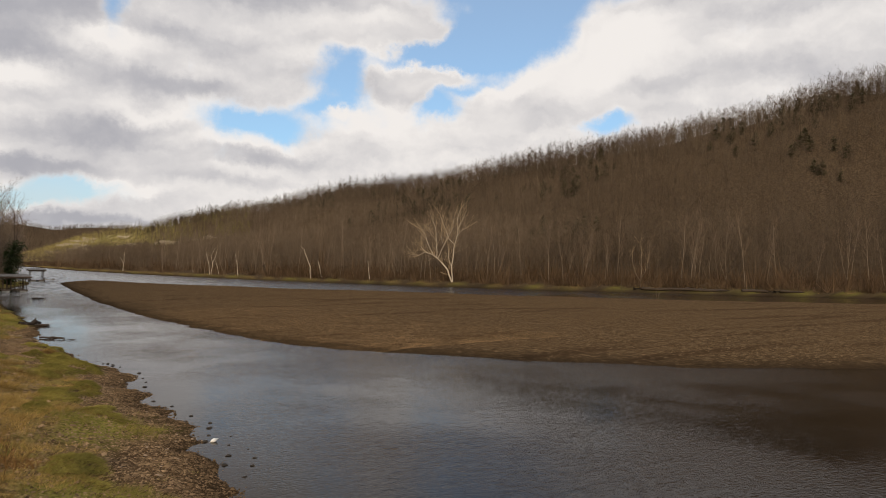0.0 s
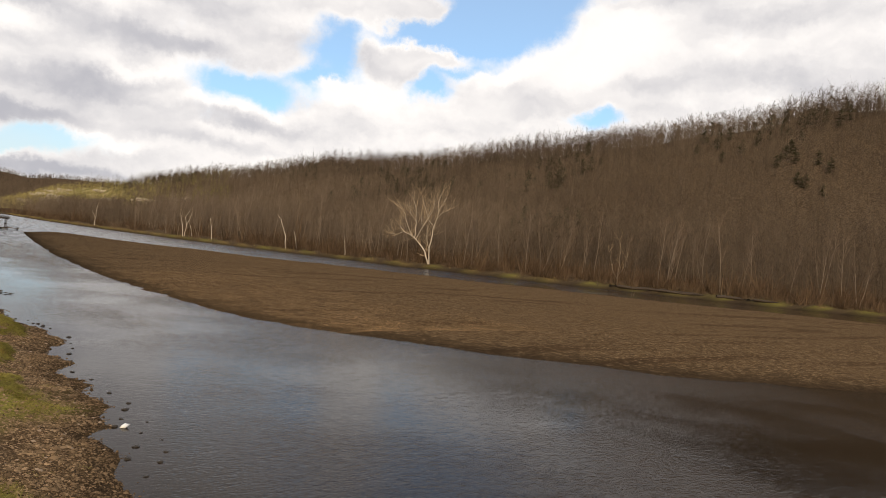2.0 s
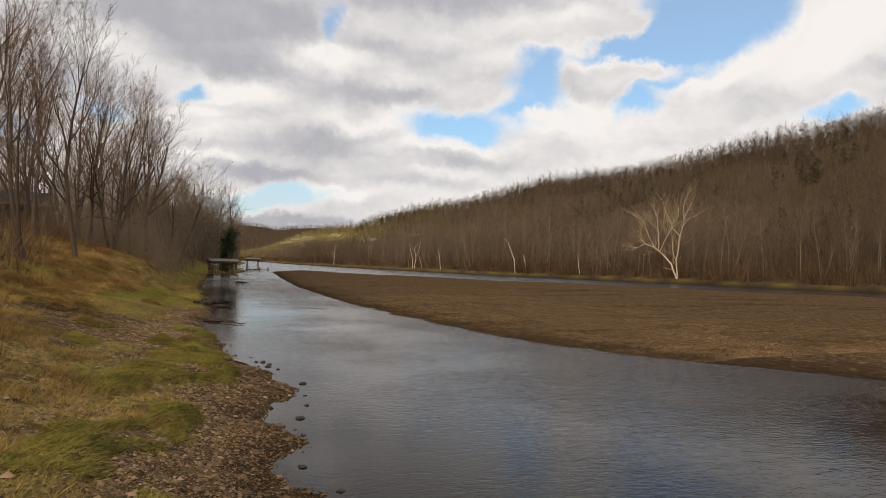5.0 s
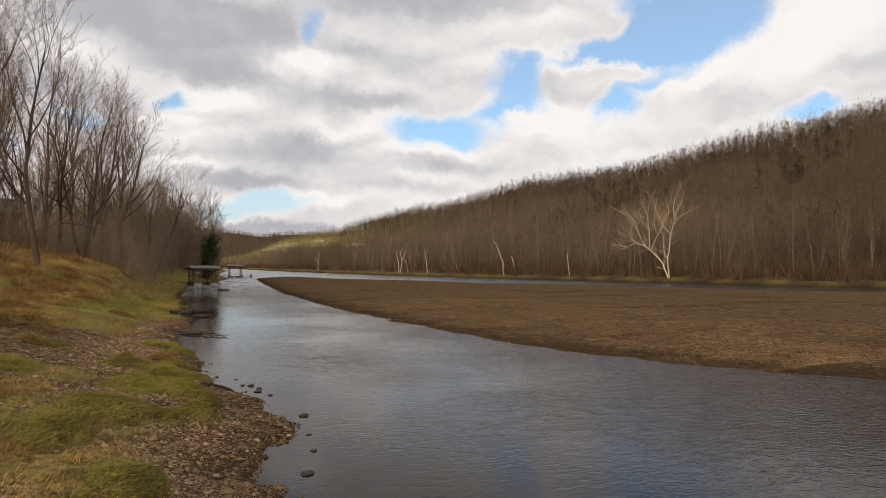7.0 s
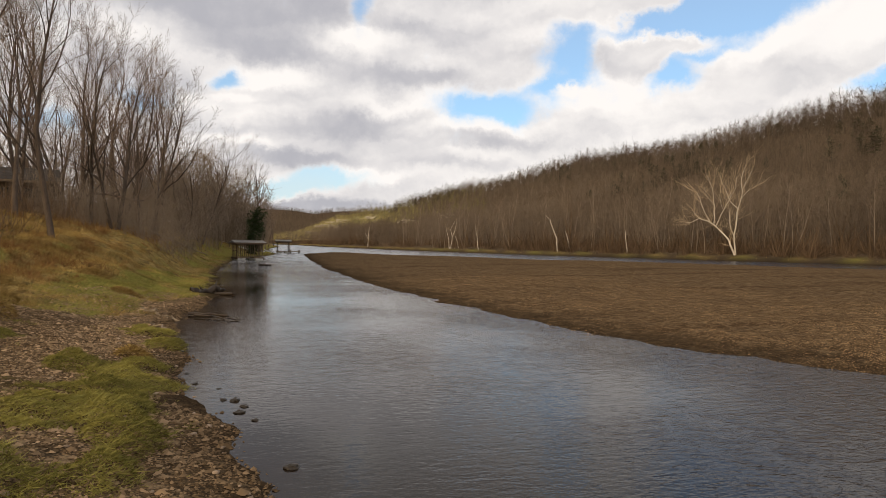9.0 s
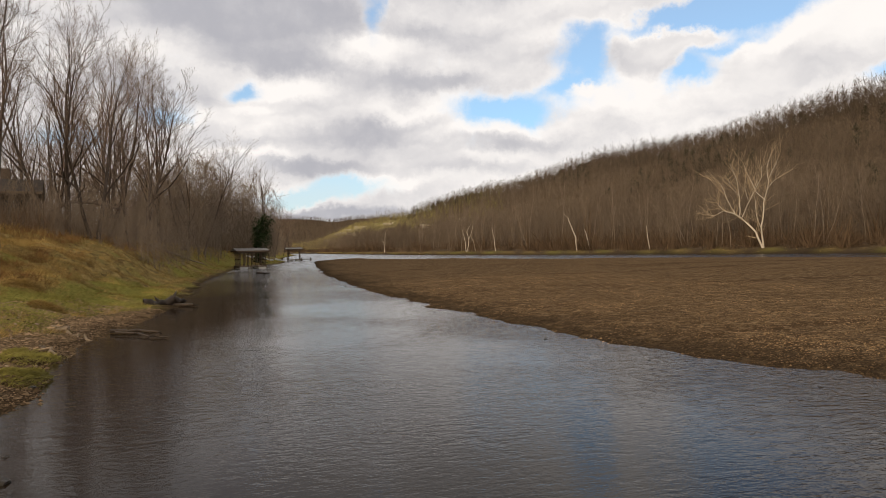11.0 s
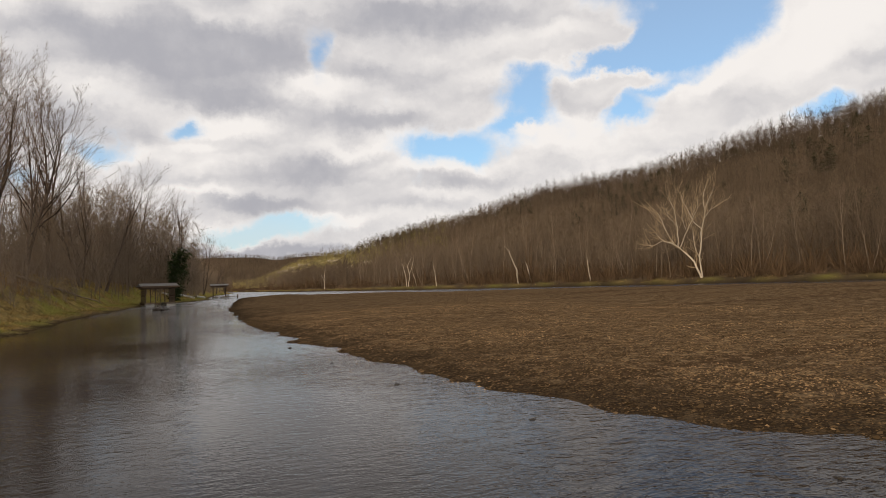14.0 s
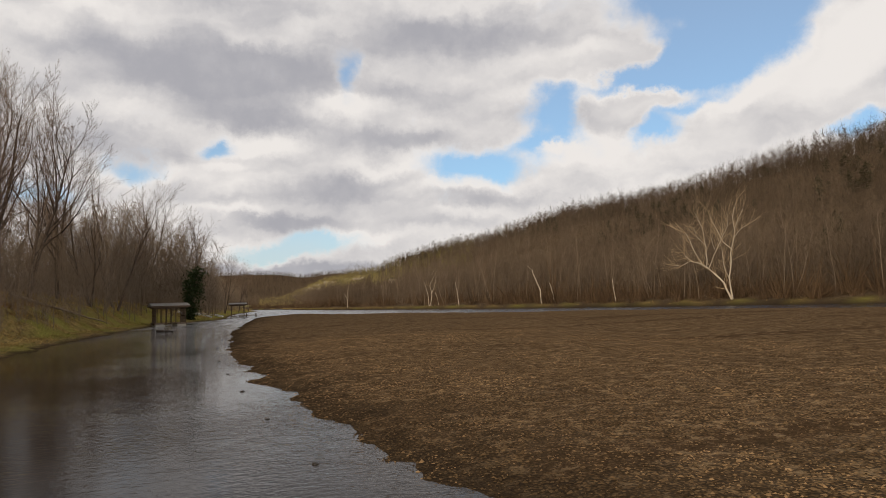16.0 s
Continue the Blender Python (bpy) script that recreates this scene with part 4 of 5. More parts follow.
drawn_tree("white_tree", 15.1, 222, [([(0, -0.5), (-0.3, 3), (-1.4, 7.5)], 0.26, 0.08), ([(0.5, -0.5), (0.8, 3.5), (0.3, 6), (1.6, 9)], 0.24, 0.07), ([(0.8, 3.6), (1.8, 6), (2.2, 8.8)], 0.16, 0.06), ([(3.2, -0.5), (2.4, 2.4), (1.6, 4.6)], 0.2, 0.07)],
           (M_PALE, M_PALETWIG), "clump of pale forked bare trunks by the far shore", 7, 0.5)
drawn_tree("dead_snag", 17.4, 215, [([(0, 0), (-0.2, 4), (-0.9, 7.2)], 0.22, 0.08)], (M_PALE, M_PALETWIG), "slim pale dead trunk in the far woods", 8, 0.2)
drawn_tree("dead_snag", 29.2, 160, [([(0, -0.3), (-0.2, 2.5), (-0.5, 5.2)], 0.2, 0.1)], (M_PALE, M_PALETWIG), "short pale broken trunk in the brush", 9, 0.1)
drawn_tree("white_tree", 54.0, 134, [([(0, -0.5), (0.2, 4), (-0.3, 9)], 0.2, 0.05), ([(0, 1), (-1.2, 3), (-2.2, 6.5)], 0.14, 0.04), ([(0.1, 2), (1.3, 4), (1.9, 7)], 0.12, 0.04)], (M_TAN, M_PALETWIG), "pale many-stemmed bare tree at the wood's edge", 10, 0.8)
drawn_tree("white_tree", 8.4, 300, [([(0, -0.5), (0.2, 4), (0.6, 8.5)], 0.3, 0.1), ([(0.2, 3), (-1.2, 6)], 0.2, 0.08)], (M_PALE, M_PALETWIG), "small pale bare tree by the distant shore", 12, 0.5)
drawn_tree("arching_tree", -12.6, 55.3, [([(0, -0.3), (0.25, 0.7), (0.9, 1.5), (1.9, 1.9), (3.0, 1.85), (4.3, 1.5), (5.2, 1.6)], 0.24, 0.1), ([(1.9, 1.9), (2.5, 2.8), (2.7, 4.2)], 0.09, 0.03), ([(3.0, 1.85), (3.8, 2.6), (4.6, 3.9)], 0.08, 0.03), ([(0.25, 0.7), (-0.6, 2.4), (-0.9, 4.4)], 0.1, 0.03)],
           (M_BARK, M_TWIG), "bare crooked tree bowed low over the bank", 31, 0.6, shore=False)
EDGE = [tree_meshes(41 + i, 14.0, 1 + (i == 2), 4, (11, 6, 5, 0), bole=0.3, spread=0.7, wander=0.08, rise=0.09, radius=0.0065, lean=0.03, opening=(0.3, 0.65), mats=(M_TAN, M_TWIG)) for i in range(4)]
R1, made = random.Random(77), {}
for i in range(64):
    v = i % 4
    for _ in range(50):
        a = R1.uniform(11, 72)
        d = R1.uniform(100, 230)
        x, y = from_eye(a, d)
        f = float(land(np.array([x]), np.array([y]))[2][0])
        if 6 < f < 16:
            break
    else:
        continue
    k = R1.uniform(0.65, 1.15)
    m = pose(x, y, ground_at(x, y), 0, 0, R1.uniform(0, 360)) @ Matrix.Scale(k, 4)
    if v in made:
        copy_thing(made[v], m).scale = (k, k, k)
    else:
        made[v] = tree("woodland_tree", EDGE[v], m, "slender tan-trunked bare tree at the far wood's edge", "trees at the wood's edge")


# ---------------------------------------------------------------- small builders
def box(bm, cx, cy, cz, sx, sy, sz, bevel=0.0, rot=None):
    r = bmesh.ops.create_cube(bm, size=1.0)
    m = Matrix.Translation((cx, cy, cz)) @ (rot or Matrix.Identity(4)) @ Matrix.Diagonal((sx, sy, sz, 1))
    bmesh.ops.transform(bm, matrix=m, verts=r["verts"])
    if bevel:
        es = {e for v in r["verts"] for e in v.link_edges}
        bmesh.ops.bevel(bm, geom=list(es), offset=bevel, segments=1, affect="EDGES")
    return bm


def boxed(*a, **k):
    return box(bmesh.new(), *a, **k)


def rod(a, b, r0, r1=None, sides=8):
    v, f = [], []
    a, b = Vector(a), Vector(b)
    d = (b - a).normalized()
    u = d.orthogonal().normalized()
    w = d.cross(u)
    r1 = r0 if r1 is None else r1
    for p, r in ((a, r0), (b, r1)):
        for k in range(sides):
            t = 6.28318 * k / sides
            v.append((p + (u * math.cos(t) + w * math.sin(t)) * r)[:])
    f = [(k, (k + 1) % sides, sides + (k + 1) % sides, sides + k) for k in range(sides)] + [tuple(range(sides - 1, -1, -1)), tuple(range(sides, 2 * sides))]
    return v, f


M_DOCKWOOD = plain("dark weathered dock timber", (0.10, 0.07, 0.048), 0.85, 0.3, 4.0, 0.4, 0.01, stretch=(1, 1, 0.3))
M_DECK = plain("grey-brown deck boards", (0.17, 0.125, 0.085), 0.85, 0.25, 5.0, 0.3, 0.01)
M_TIN = plain("weathered sheet-metal roofing", (0.30, 0.28, 0.26), 0.45, 0.2, 3.0, 0.1, 0.01, metal=0.35)
M_FLOAT = plain("white plastic floats", (0.42, 0.40, 0.36), 0.5, 0.2, 3.0, 0.1, 0.01)
M_WHITE = plain("white boat hull", (0.78, 0.77, 0.74), 0.4, 0.08, 3.0, 0.0)
M_DARK = plain("dark motor cowling", (0.03, 0.03, 0.035), 0.4, 0.2, 3.0, 0.0)


def boat_dock(m, width, depth, eave, label, posts, side_platform=0.0, front_posts=2):
    """A floating slip under a low gabled tin roof, open to the river."""
    t = thing("boat_dock", m, label, "dock", "boat docks")
    w, d = width / 2, depth / 2
    for sx in (-1, 1):
        deck = part("deck", boxed(sx * (w - 0.45), 0, 0.24, 0.8, depth, 0.07, 0.01), t, mat=M_DECK)
        for k in range(9):
            part("board", boxed(sx * (w - 0.45), -d + depth * (k + 0.5) / 9, 0.285, 0.78, depth / 9 - 0.03, 0.03, 0.005), deck, mat=M_DECK)
        for k in range(3):
            part("float", boxed(sx * (w - 0.45), -d + 0.45 + k * (depth - 0.9) / 2, 0.09, 0.78, 0.85, 0.26, 0.05), t, "white plastic float", mat=M_FLOAT)
    part("deck", boxed(0, d - 0.4, 0.24, width - 1.7, 0.8, 0.07, 0.01), t, mat=M_DECK)
    for sx in (-1, 1):
        for k in range(posts):
            y = -d + 0.12 + k * (depth - 0.24) / (posts - 1)
            part("post", boxed(sx * (w - 0.12), y, (eave + 0.2) / 2, 0.06, 0.06, eave - 0.2, 0.008), t, mat=M_DOCKWOOD)
        part("beam", boxed(sx * (w - 0.12), 0, eave - 0.06, 0.1, depth + 0.2, 0.16, 0.01), t, mat=M_DOCKWOOD)
        part("rail", boxed(sx * (w - 0.12), 0, 0.95, 0.06, depth - 0.2, 0.09, 0.005), t, mat=M_DOCKWOOD)
        part("kick_board", boxed(sx * (w - 0.02), 0, 0.22, 0.05, depth + 0.05, 0.2, 0.005), t, mat=M_DOCKWOOD)
    for sy in (-1, 1):
        for k in range(1, front_posts - 1):
            part("post", boxed(-w + 0.12 + k * (width - 0.24) / (front_posts - 1), sy * (d - 0.12), (eave + 0.2) / 2, 0.06, 0.06, eave - 0.2, 0.008), t, mat=M_DOCKWOOD)
        part("beam", boxed(0, sy * (d - 0.1), eave - 0.05, width + 0.1, 0.1, 0.14, 0.01), t, mat=M_DOCKWOOD)
    for k in range(5):
        part("rafter", boxed(0, -d + 0.1 + k * (depth - 0.2) / 4, eave + 0.06, width + 0.3, 0.06, 0.1, 0.005), t, mat=M_DOCKWOOD)
    bm = bmesh.new()
    rise, over = 0.26, 0.28
    n = 24
    for s in (-1, 1):
        row = []
        for k in range(n + 1):
            x = -w - over + (width + 2 * over) * k / n
            zz = 0.014 * (k % 2)
            row.append([bm.verts.new((x, yy, zh + zz)) for yy, zh in ((s * (d + over), eave + 0.1), (0.0, eave + 0.1 + rise))])
        for a, b in zip(row, row[1:]):
            bm.faces.new((a[0], b[0], b[1], a[1]))
    bmesh.ops.solidify(bm, geom=bm.faces[:], thickness=0.03)
    roof = part("roof", bm, t, "low ribbed sheet-metal roof", M_TIN)
    part("ridge_cap", boxed(0, 0, eave + 0.13 + rise, width + 2 * over, 0.2, 0.03, 0.005), roof, mat=M_TIN)
    for s in (-1, 1):
        part("fascia", boxed(0, s * (d + over - 0.02), eave + 0.06, width + 2 * over, 0.03, 0.14), roof, mat=M_DOCKWOOD)
    if side_platform:
        pl = part("platform", boxed(w + side_platform / 2, 0.3, 0.3, side_platform, depth * 0.7, 0.08, 0.01), t, mat=M_DECK)
        for k in (0.15, 0.95):
            for y in (-0.25, 0.85):
                part("post", boxed(w + side_platform * k, y * depth * 0.35 + 0.3, 0.15, 0.09, 0.09, 0.9, 0.005), pl, mat=M_DOCKWOOD)
    return t


boat_dock(pose(2.35, 94.0, 0, 0, 0, 14), 2.7, 3.0, 1.7, "covered floating boat dock with tin roof and timber posts", 6, front_posts=7)
boat_dock(pose(7.1, 138.5, 0, 0, 0, 3), 2.1, 3.4, 1.9, "smaller covered boat dock with side platform", 4, 1.8)


def boat(m, label):
    """A small open boat: lofted hull, thwarts, rim."""
    t = thing("rowing_boat", m, label, "boat", "white boats on the shore")
    bm = bmesh.new()
    L, rows = 2.6, []
    for i in range(9):
        u = i / 8
        wd = 0.56 * (1 - max(0, u - 0.45) ** 2 * 2.6) * (0.92 + 0.08 * u)
        sh = 0.42 + 0.16 * u * u
        rows.append([bm.verts.new((s * wd * k, -L / 2 + L * u, z)) for s, k, z in ((-1, 1, sh), (-1, 0.86, 0.14), (-1, 0.4, 0.0 + 0.1 * u ** 3), (1, 0.4, 0.0 + 0.1 * u ** 3), (1, 0.86, 0.14), (1, 1, sh))])
    for a, b in zip(rows, rows[1:]):
        for k in range(5):
            bm.faces.new((a[k], b[k], b[k + 1], a[k + 1]))
    bm.faces.new(rows[0])
    bm.faces.new(rows[-1][::-1])
    bmesh.ops.solidify(bm, geom=bm.faces[:], thickness=0.025)
    part("hull", bm, t, mat=M_WHITE)
    for y in (-0.6, 0.3):
        part("thwart", boxed(0, y, 0.32, 1.0, 0.22, 0.03, 0.005), t, "bare timber seat", M_DECK)
    part("transom_motor", boxed(0, -L / 2 - 0.08, 0.5, 0.22, 0.22, 0.34, 0.06), t, "small dark outboard motor", M_DARK)
    return t


for bx, by, ang in ((2.4, 121, 70), (3.4, 126, 80), (4.6, 133, 60), (1.2, 117, 75)):
    z = ground_at(bx, by)
    boat(pose(bx, by, max(z, -0.05) + 0.02, 8, 0, ang) @ Matrix.Scale(0.5, 4), "small white boat pulled up on the grassy shore")

# road down to the water
road = [(-30, 62), (-19, 72), (-11, 84), (-7.2, 98), (-4.2, 112), (-1.6, 124), (1.0, 136), (3.2, 150)]
rv, rf = [], []
for i in range(len(road) - 1):
    for k in range(8):
        f = k / 8
        x, y = (road[i][j] * (1 - f) + road[i + 1][j] * f for j in (0, 1))
        dx, dy = road[i + 1][0] - road[i][0], road[i + 1][1] - road[i][1]
        ln = math.hypot(dx, dy)
        for s in (-0.8, -0.3, 0.3, 0.8):
            px, py = x - dy / ln * s, y + dx / ln * s
            rv.append((px, py, ground_at(px, py) + 0.07 - 0.02 * (abs(s) > 0.5)))
for i in range(len(rv) // 4 - 1):
    for k in range(3):
        a = i * 4 + k
        rf.append((a, a + 4, a + 5, a + 1))
M_ROAD = plain("pale gravel lane", (0.27, 0.225, 0.17), 0.95, 0.25, 3.0, 0.4, 0.02)
tagged(new("road", mesh_from("road", rv, rf, M_ROAD)), "pale gravel lane running down the bank", "road", kind="structure")


def cabin(m, w, d, h, label):
    """A low cabin: walls with openings, porch posts, gabled roof, chimney."""
    t = thing("cabin", m, label, "house")
    M_WALL, M_ROOF = M_CABIN
    bm = bmesh.new()
    for sx in (-1, 1):
        box(bm, sx * (w / 2 - 0.08), 0, h / 2, 0.16, d, h)
    box(bm, 0, d / 2 - 0.08, h / 2, w - 0.32, 0.16, h)
    n = 4
    for k in range(n + 1):
        box(bm, -w / 2 + 0.5 + k * (w - 1.0) / n, -d / 2 + 0.08, h / 2, 0.7 if k in (0, n) else 0.5, 0.16, h)
    box(bm, 0, -d / 2 + 0.085, 0.45, w - 0.4, 0.15, 0.9)
    box(bm, 0, -d / 2 + 0.085, h - 0.2, w - 0.4, 0.15, 0.4)
    part("wall", bm, t, mat=M_WALL)
    for k in range(n):
        win = part("window", boxed(-w / 2 + 0.5 + (k + 0.5) * (w - 1.0) / n, -d / 2 + 0.1, (0.9 + h - 0.4) / 2, (w - 1) / n - 0.5, 0.02, h - 1.3), t, "dark window pane", M_DARK)
        part("frame", boxed(-w / 2 + 0.5 + (k + 0.5) * (w - 1.0) / n, -d / 2 + 0.03, (0.9 + h - 0.4) / 2, 0.06, 0.05, h - 1.3), win, mat=M_FLOAT)
    for k in range(4):
        part("porch_post", boxed(-w / 2 + 0.2 + k * (w - 0.4) / 3, -d / 2 - 1.4, h / 2 - 0.05, 0.12, 0.12, h - 0.1, 0.01), t, mat=M_WALL)
    part("porch_floor", boxed(0, -d / 2 - 0.8, 0.12, w, 1.6, 0.16, 0.01), t, mat=M_DECK)
    bm = bmesh.new()
    o = 0.35
    for y0, z0, y1, z1 in ((-d / 2 - 1.7, h - 0.05, 0, h + 1.25), (d / 2 + o, h - 0.05, 0, h + 1.25)):
        vs = [bm.verts.new(p) for p in ((-w / 2 - o, y0, z0), (w / 2 + o, y0, z0), (w / 2 + o, y1, z1), (-w / 2 - o, y1, z1))]
        bm.faces.new(vs)
    bmesh.ops.solidify(bm, geom=bm.faces[:], thickness=0.12)
    roof = part("roof", bm, t, mat=M_ROOF)
    part("fascia", boxed(0, -d / 2 - 1.72, h - 0.02, w + 2 * o, 0.04, 0.16), roof, "weathered fascia board", M_DECK)
    part("chimney", boxed(w * 0.25, 0.6, h + 1.3, 0.6, 0.6, 1.4, 0.03), roof, mat=M_WALL)
    return t


M_CABIN = (plain("brown cabin boards", (0.11, 0.08, 0.058), 0.9, 0.3, 2.0, 0.3, 0.02), plain("brown-grey shingles", (0.10, 0.082, 0.068), 0.95, 0.3, 4.0, 0.4, 0.02))
cabin(pose(-15.2, 75.5, ground_at(-15.2, 75.5) - 0.05, 0, 0, 16), 8.0, 5.0, 2.0, "low brown cabin with a long shingled roof among trees")
cabin(pose(-13.0, 118, ground_at(-13, 118) - 0.05, 0, 0, 25), 6.0, 5.0, 2.3, "small brown cabin half hidden behind bank trees")

# ivy-clad tree
ivy = tree("ivy_tree", BANK[4], pose(2.5, 112, ground_at(2.5, 112), 0, 0, 40), "bare tree with trunk wrapped in dark green ivy")
M_IVY = toned("dark ivy leaves", (0.014, 0.022, 0.009), (0.05, 0.07, 0.026), 0.5)
n = 3600
lobes = np.stack([rng.normal(0.0, 0.3, 34), rng.normal(0, 0.3, 34), rng.uniform(0.2, 5.6, 34)], 1)
lobes[:, 0] += np.where(lobes[:, 2] > 2.8, rng.uniform(-0.7, 1.3, 34), 0)
c = lobes[rng.integers(0, 34, n)] + rng.normal(0, 1, (n, 3)) * np.array([0.3, 0.3, 0.42])
c[:, 2] = np.abs(c[:, 2])
e1, e2 = rng.normal(0, 0.09, (n, 3)), rng.normal(0, 0.09, (n, 3))
tri = np.stack([c - e1, c + e1, c + e2], 1)
me = mesh_from("ivy", tri.reshape(-1, 3), np.arange(n * 3).reshape(-1, 3), M_IVY)
me.attributes.new("tone", "FLOAT", "POINT").data.foreach_set("value", np.repeat(rng.random(n), 3).astype(np.float32))
part("ivy", me, ivy, "dark green climbing ivy")

# pale rock ledges of the bluff
M_LEDGE = plain("pale limestone", (0.40, 0.345, 0.26), 0.9, 0.3, 0.15, 0.5, 0.3)
R2 = random.Random(19)
for i in range(26):
    a = R2.uniform(2.6, 15.0) if i > 8 else R2.uniform(2.6, 6.5)
    rs = np.arange(200, 900, 4.0)
    xs, ys = 5 + rs * math.sin(radians(a)), 18 + rs * math.cos(radians(a))
    zs = land(xs, ys)[0]
    want = R2.uniform(1.1, 2.2) if a > 7 else R2.uniform(0.5, 1.7)
    el_ = np.degrees(np.arctan2(zs - 2.2, rs))
    j = int(np.argmax(el_ > want))
    if j == 0:
        continue
    bm = bmesh.new()
    for k in range(4):
        box(bm, -4.5 + 3 * k + R2.uniform(-0.4, 0.4), R2.uniform(-0.6, 0.6), R2.uniform(-1.2, -0.4), R2.uniform(3.6, 5), R2.uniform(2.5, 3), R2.uniform(1.4, 2.8), 0.25, Matrix.Rotation(R2.uniform(-0.3, 0.3), 4, "Z"))
    t = new("rock_ledge", bpy.data.meshes.new("rock_ledge"))
    bm.to_mesh(t.data)
    bm.free()
    t.data.materials.append(M_LEDGE)
    t.matrix_basis = pose(float(xs[j]), float(ys[j]), float(zs[j]) + 2.5, 0, 0, -a + R2.uniform(-25, 25))
    tagged(t, "pale limestone ledge showing among hillside trees", "rock ledge", "ledges of the bluff")


# ---------------------------------------------------------------- driftwood and shore logs
M_DRIFT = plain("dark wet driftwood", (0.045, 0.032, 0.022), 0.6, 0.4, 4.0, 0.5, 0.02, stretch=(1, 0.3, 1))
M_DRYLOG = plain("bleached driftwood", (0.22, 0.165, 0.11), 0.9, 0.3, 4.0, 0.4, 0.02, stretch=(1, 0.3, 1))


def log(name, a, b, r, mat, label, seed, stubs=4, bend=0.12, category="log"):
    R = random.Random(seed)
    a, b = Vector(a), Vector(b)
    t = thing(name, Matrix.Translation(a), label, category)
    n, pts = 9, []
    for i in range(n):
        f = i / (n - 1)
        pts.append((b - a) * f + Vector((R.gauss(0, bend), R.gauss(0, bend), R.gauss(0, bend * 0.4))) * (0 < i < n - 1) * r * 4)
    wood = ([], [])
    tube(*wood, pts, [r * (1 - 0.5 * i / n) * R.uniform(0.85, 1.15) for i in range(n)], 8)
    part("stem", mesh_from("stem", *wood, mat, True), t)
    for k in range(stubs):
        i = R.randrange(1, n - 1)
        w2 = ([], [])
        d = Vector((R.gauss(0, 1), R.gauss(0, 1), abs(R.gauss(0.5, 0.4)))).normalized()
        ln = r * R.uniform(1.2, 2.6)
        tube(*w2, [pts[i], pts[i] + d * ln * 0.5, pts[i] + d * ln + Vector((R.gauss(0, 0.1), R.gauss(0, 0.1), 0)) * ln], [r * 0.4, r * 0.25, r * 0.1], 5)
        part("stub", mesh_from("stub", *w2, mat, True), t)
    return t


log("drift_log", (1.6, 45.1, 0.14), (2.75, 46.1, 0.16), 0.19, M_DRIFT, "dark waterlogged log at the water's edge", 1, 3)
log("drift_log", (2.0, 45.9, 0.06), (3.2, 45.4, 0.05), 0.08, M_DRIFT, "thin dark drift log in the shallows", 2, 3)
log("drift_branch", (2.4, 38.0, 0.06), (3.7, 36.9, 0.05), 0.025, M_DRIFT, "dark branch lying in the shallow water", 3, 6, 0.5, "branch")
log("drift_branch", (2.2, 38.4, 0.05), (3.3, 38.2, 0.04), 0.04, M_DRIFT, "short dark log in the shallows", 4, 3, 0.3, "branch")
log("drift_log", (1.1, 38.4, ground_at(1.1, 38.4) + 0.04), (2.2, 37.1, ground_at(2.2, 37.1) + 0.04), 0.045, M_DRYLOG, "bleached driftwood on the stony shore", 5, 5, 0.4)
log("drift_branch", (1.7, 35.6, ground_at(1.7, 35.6) + 0.05), (2.3, 34.7, ground_at(2.3, 34.7) + 0.03), 0.028, M_DRYLOG, "bleached forked driftwood on the pebbles", 6, 6, 0.5, "branch")
log("drift_log", (3.7, 76.2, 0.05), (4.7, 77.0, 0.05), 0.14, M_DRIFT, "dark snag breaking the water", 7, 3)
log("fallen_log", (-4.2, 74, ground_at(-4.2, 74) + 0.35), (-0.6, 84, ground_at(-0.6, 84) + 0.15), 0.09, M_DRYLOG, "long pale fallen trunk lying down the bank", 8, 2, 0.1)
for k, (a_, d_, ln, lab) in enumerate(((53.5, 120, 17, "long dark fallen log on the far grassy shore"), (57.5, 113, 9, "dark log resting on the far shore"), (62, 110, 12, "dark drifted trunk along the far bank"))):
    x, y = from_eye(a_, d_)
    for dd in np.arange(80, 200, 0.5):
        x, y = from_eye(a_, dd)
        if float(land(np.array([x]), np.array([y]))[2][0]) > 1.8:
            break
    ux, uy = 0.78, -0.62
    p, q = (x, y), (x + ux * ln, y + uy * ln)
    log("fallen_log", (*p, ground_at(*p) + 0.25), (*q, ground_at(*q) + 0.25), 0.32, M_DRIFT, lab, 20 + k, 4, 0.15)


# ---------------------------------------------------------------- stones
M_STONE = plain("brown-grey river stone", (0.24, 0.175, 0.12), 0.75, 0.35, 8.0, 0.4, 0.01, island=0.8)
M_WETSTONE = plain("dark wet river stone", (0.032, 0.025, 0.018), 0.35, 0.4, 8.0, 0.4, 0.01)
PHI = (1 + 5 ** 0.5) / 2
ICO_V = np.array([(-1, PHI, 0), (1, PHI, 0), (-1, -PHI, 0), (1, -PHI, 0), (0, -1, PHI), (0, 1, PHI), (0, -1, -PHI), (0, 1, -PHI), (PHI, 0, -1), (PHI, 0, 1), (-PHI, 0, -1), (-PHI, 0, 1)]) / 1.902
ICO_F = np.array([(0, 11, 5), (0, 5, 1), (0, 1, 7), (0, 7, 10), (0, 10, 11), (1, 5, 9), (5, 11, 4), (11, 10, 2), (10, 7, 6), (7, 1, 8), (3, 9, 4), (3, 4, 2), (3, 2, 6), (3, 6, 8), (3, 8, 9), (4, 9, 5), (2, 4, 11), (6, 2, 10), (8, 6, 7), (9, 8, 1)])


OCT_V = np.array([(1, 0, -0.3), (0.2, 1, -0.3), (-1, 0.15, -0.3), (-0.1, -1, -0.3), (0.1, 0.1, 1)])
OCT_F = np.array([(0, 1, 4), (1, 2, 4), (2, 3, 4), (3, 0, 4)])


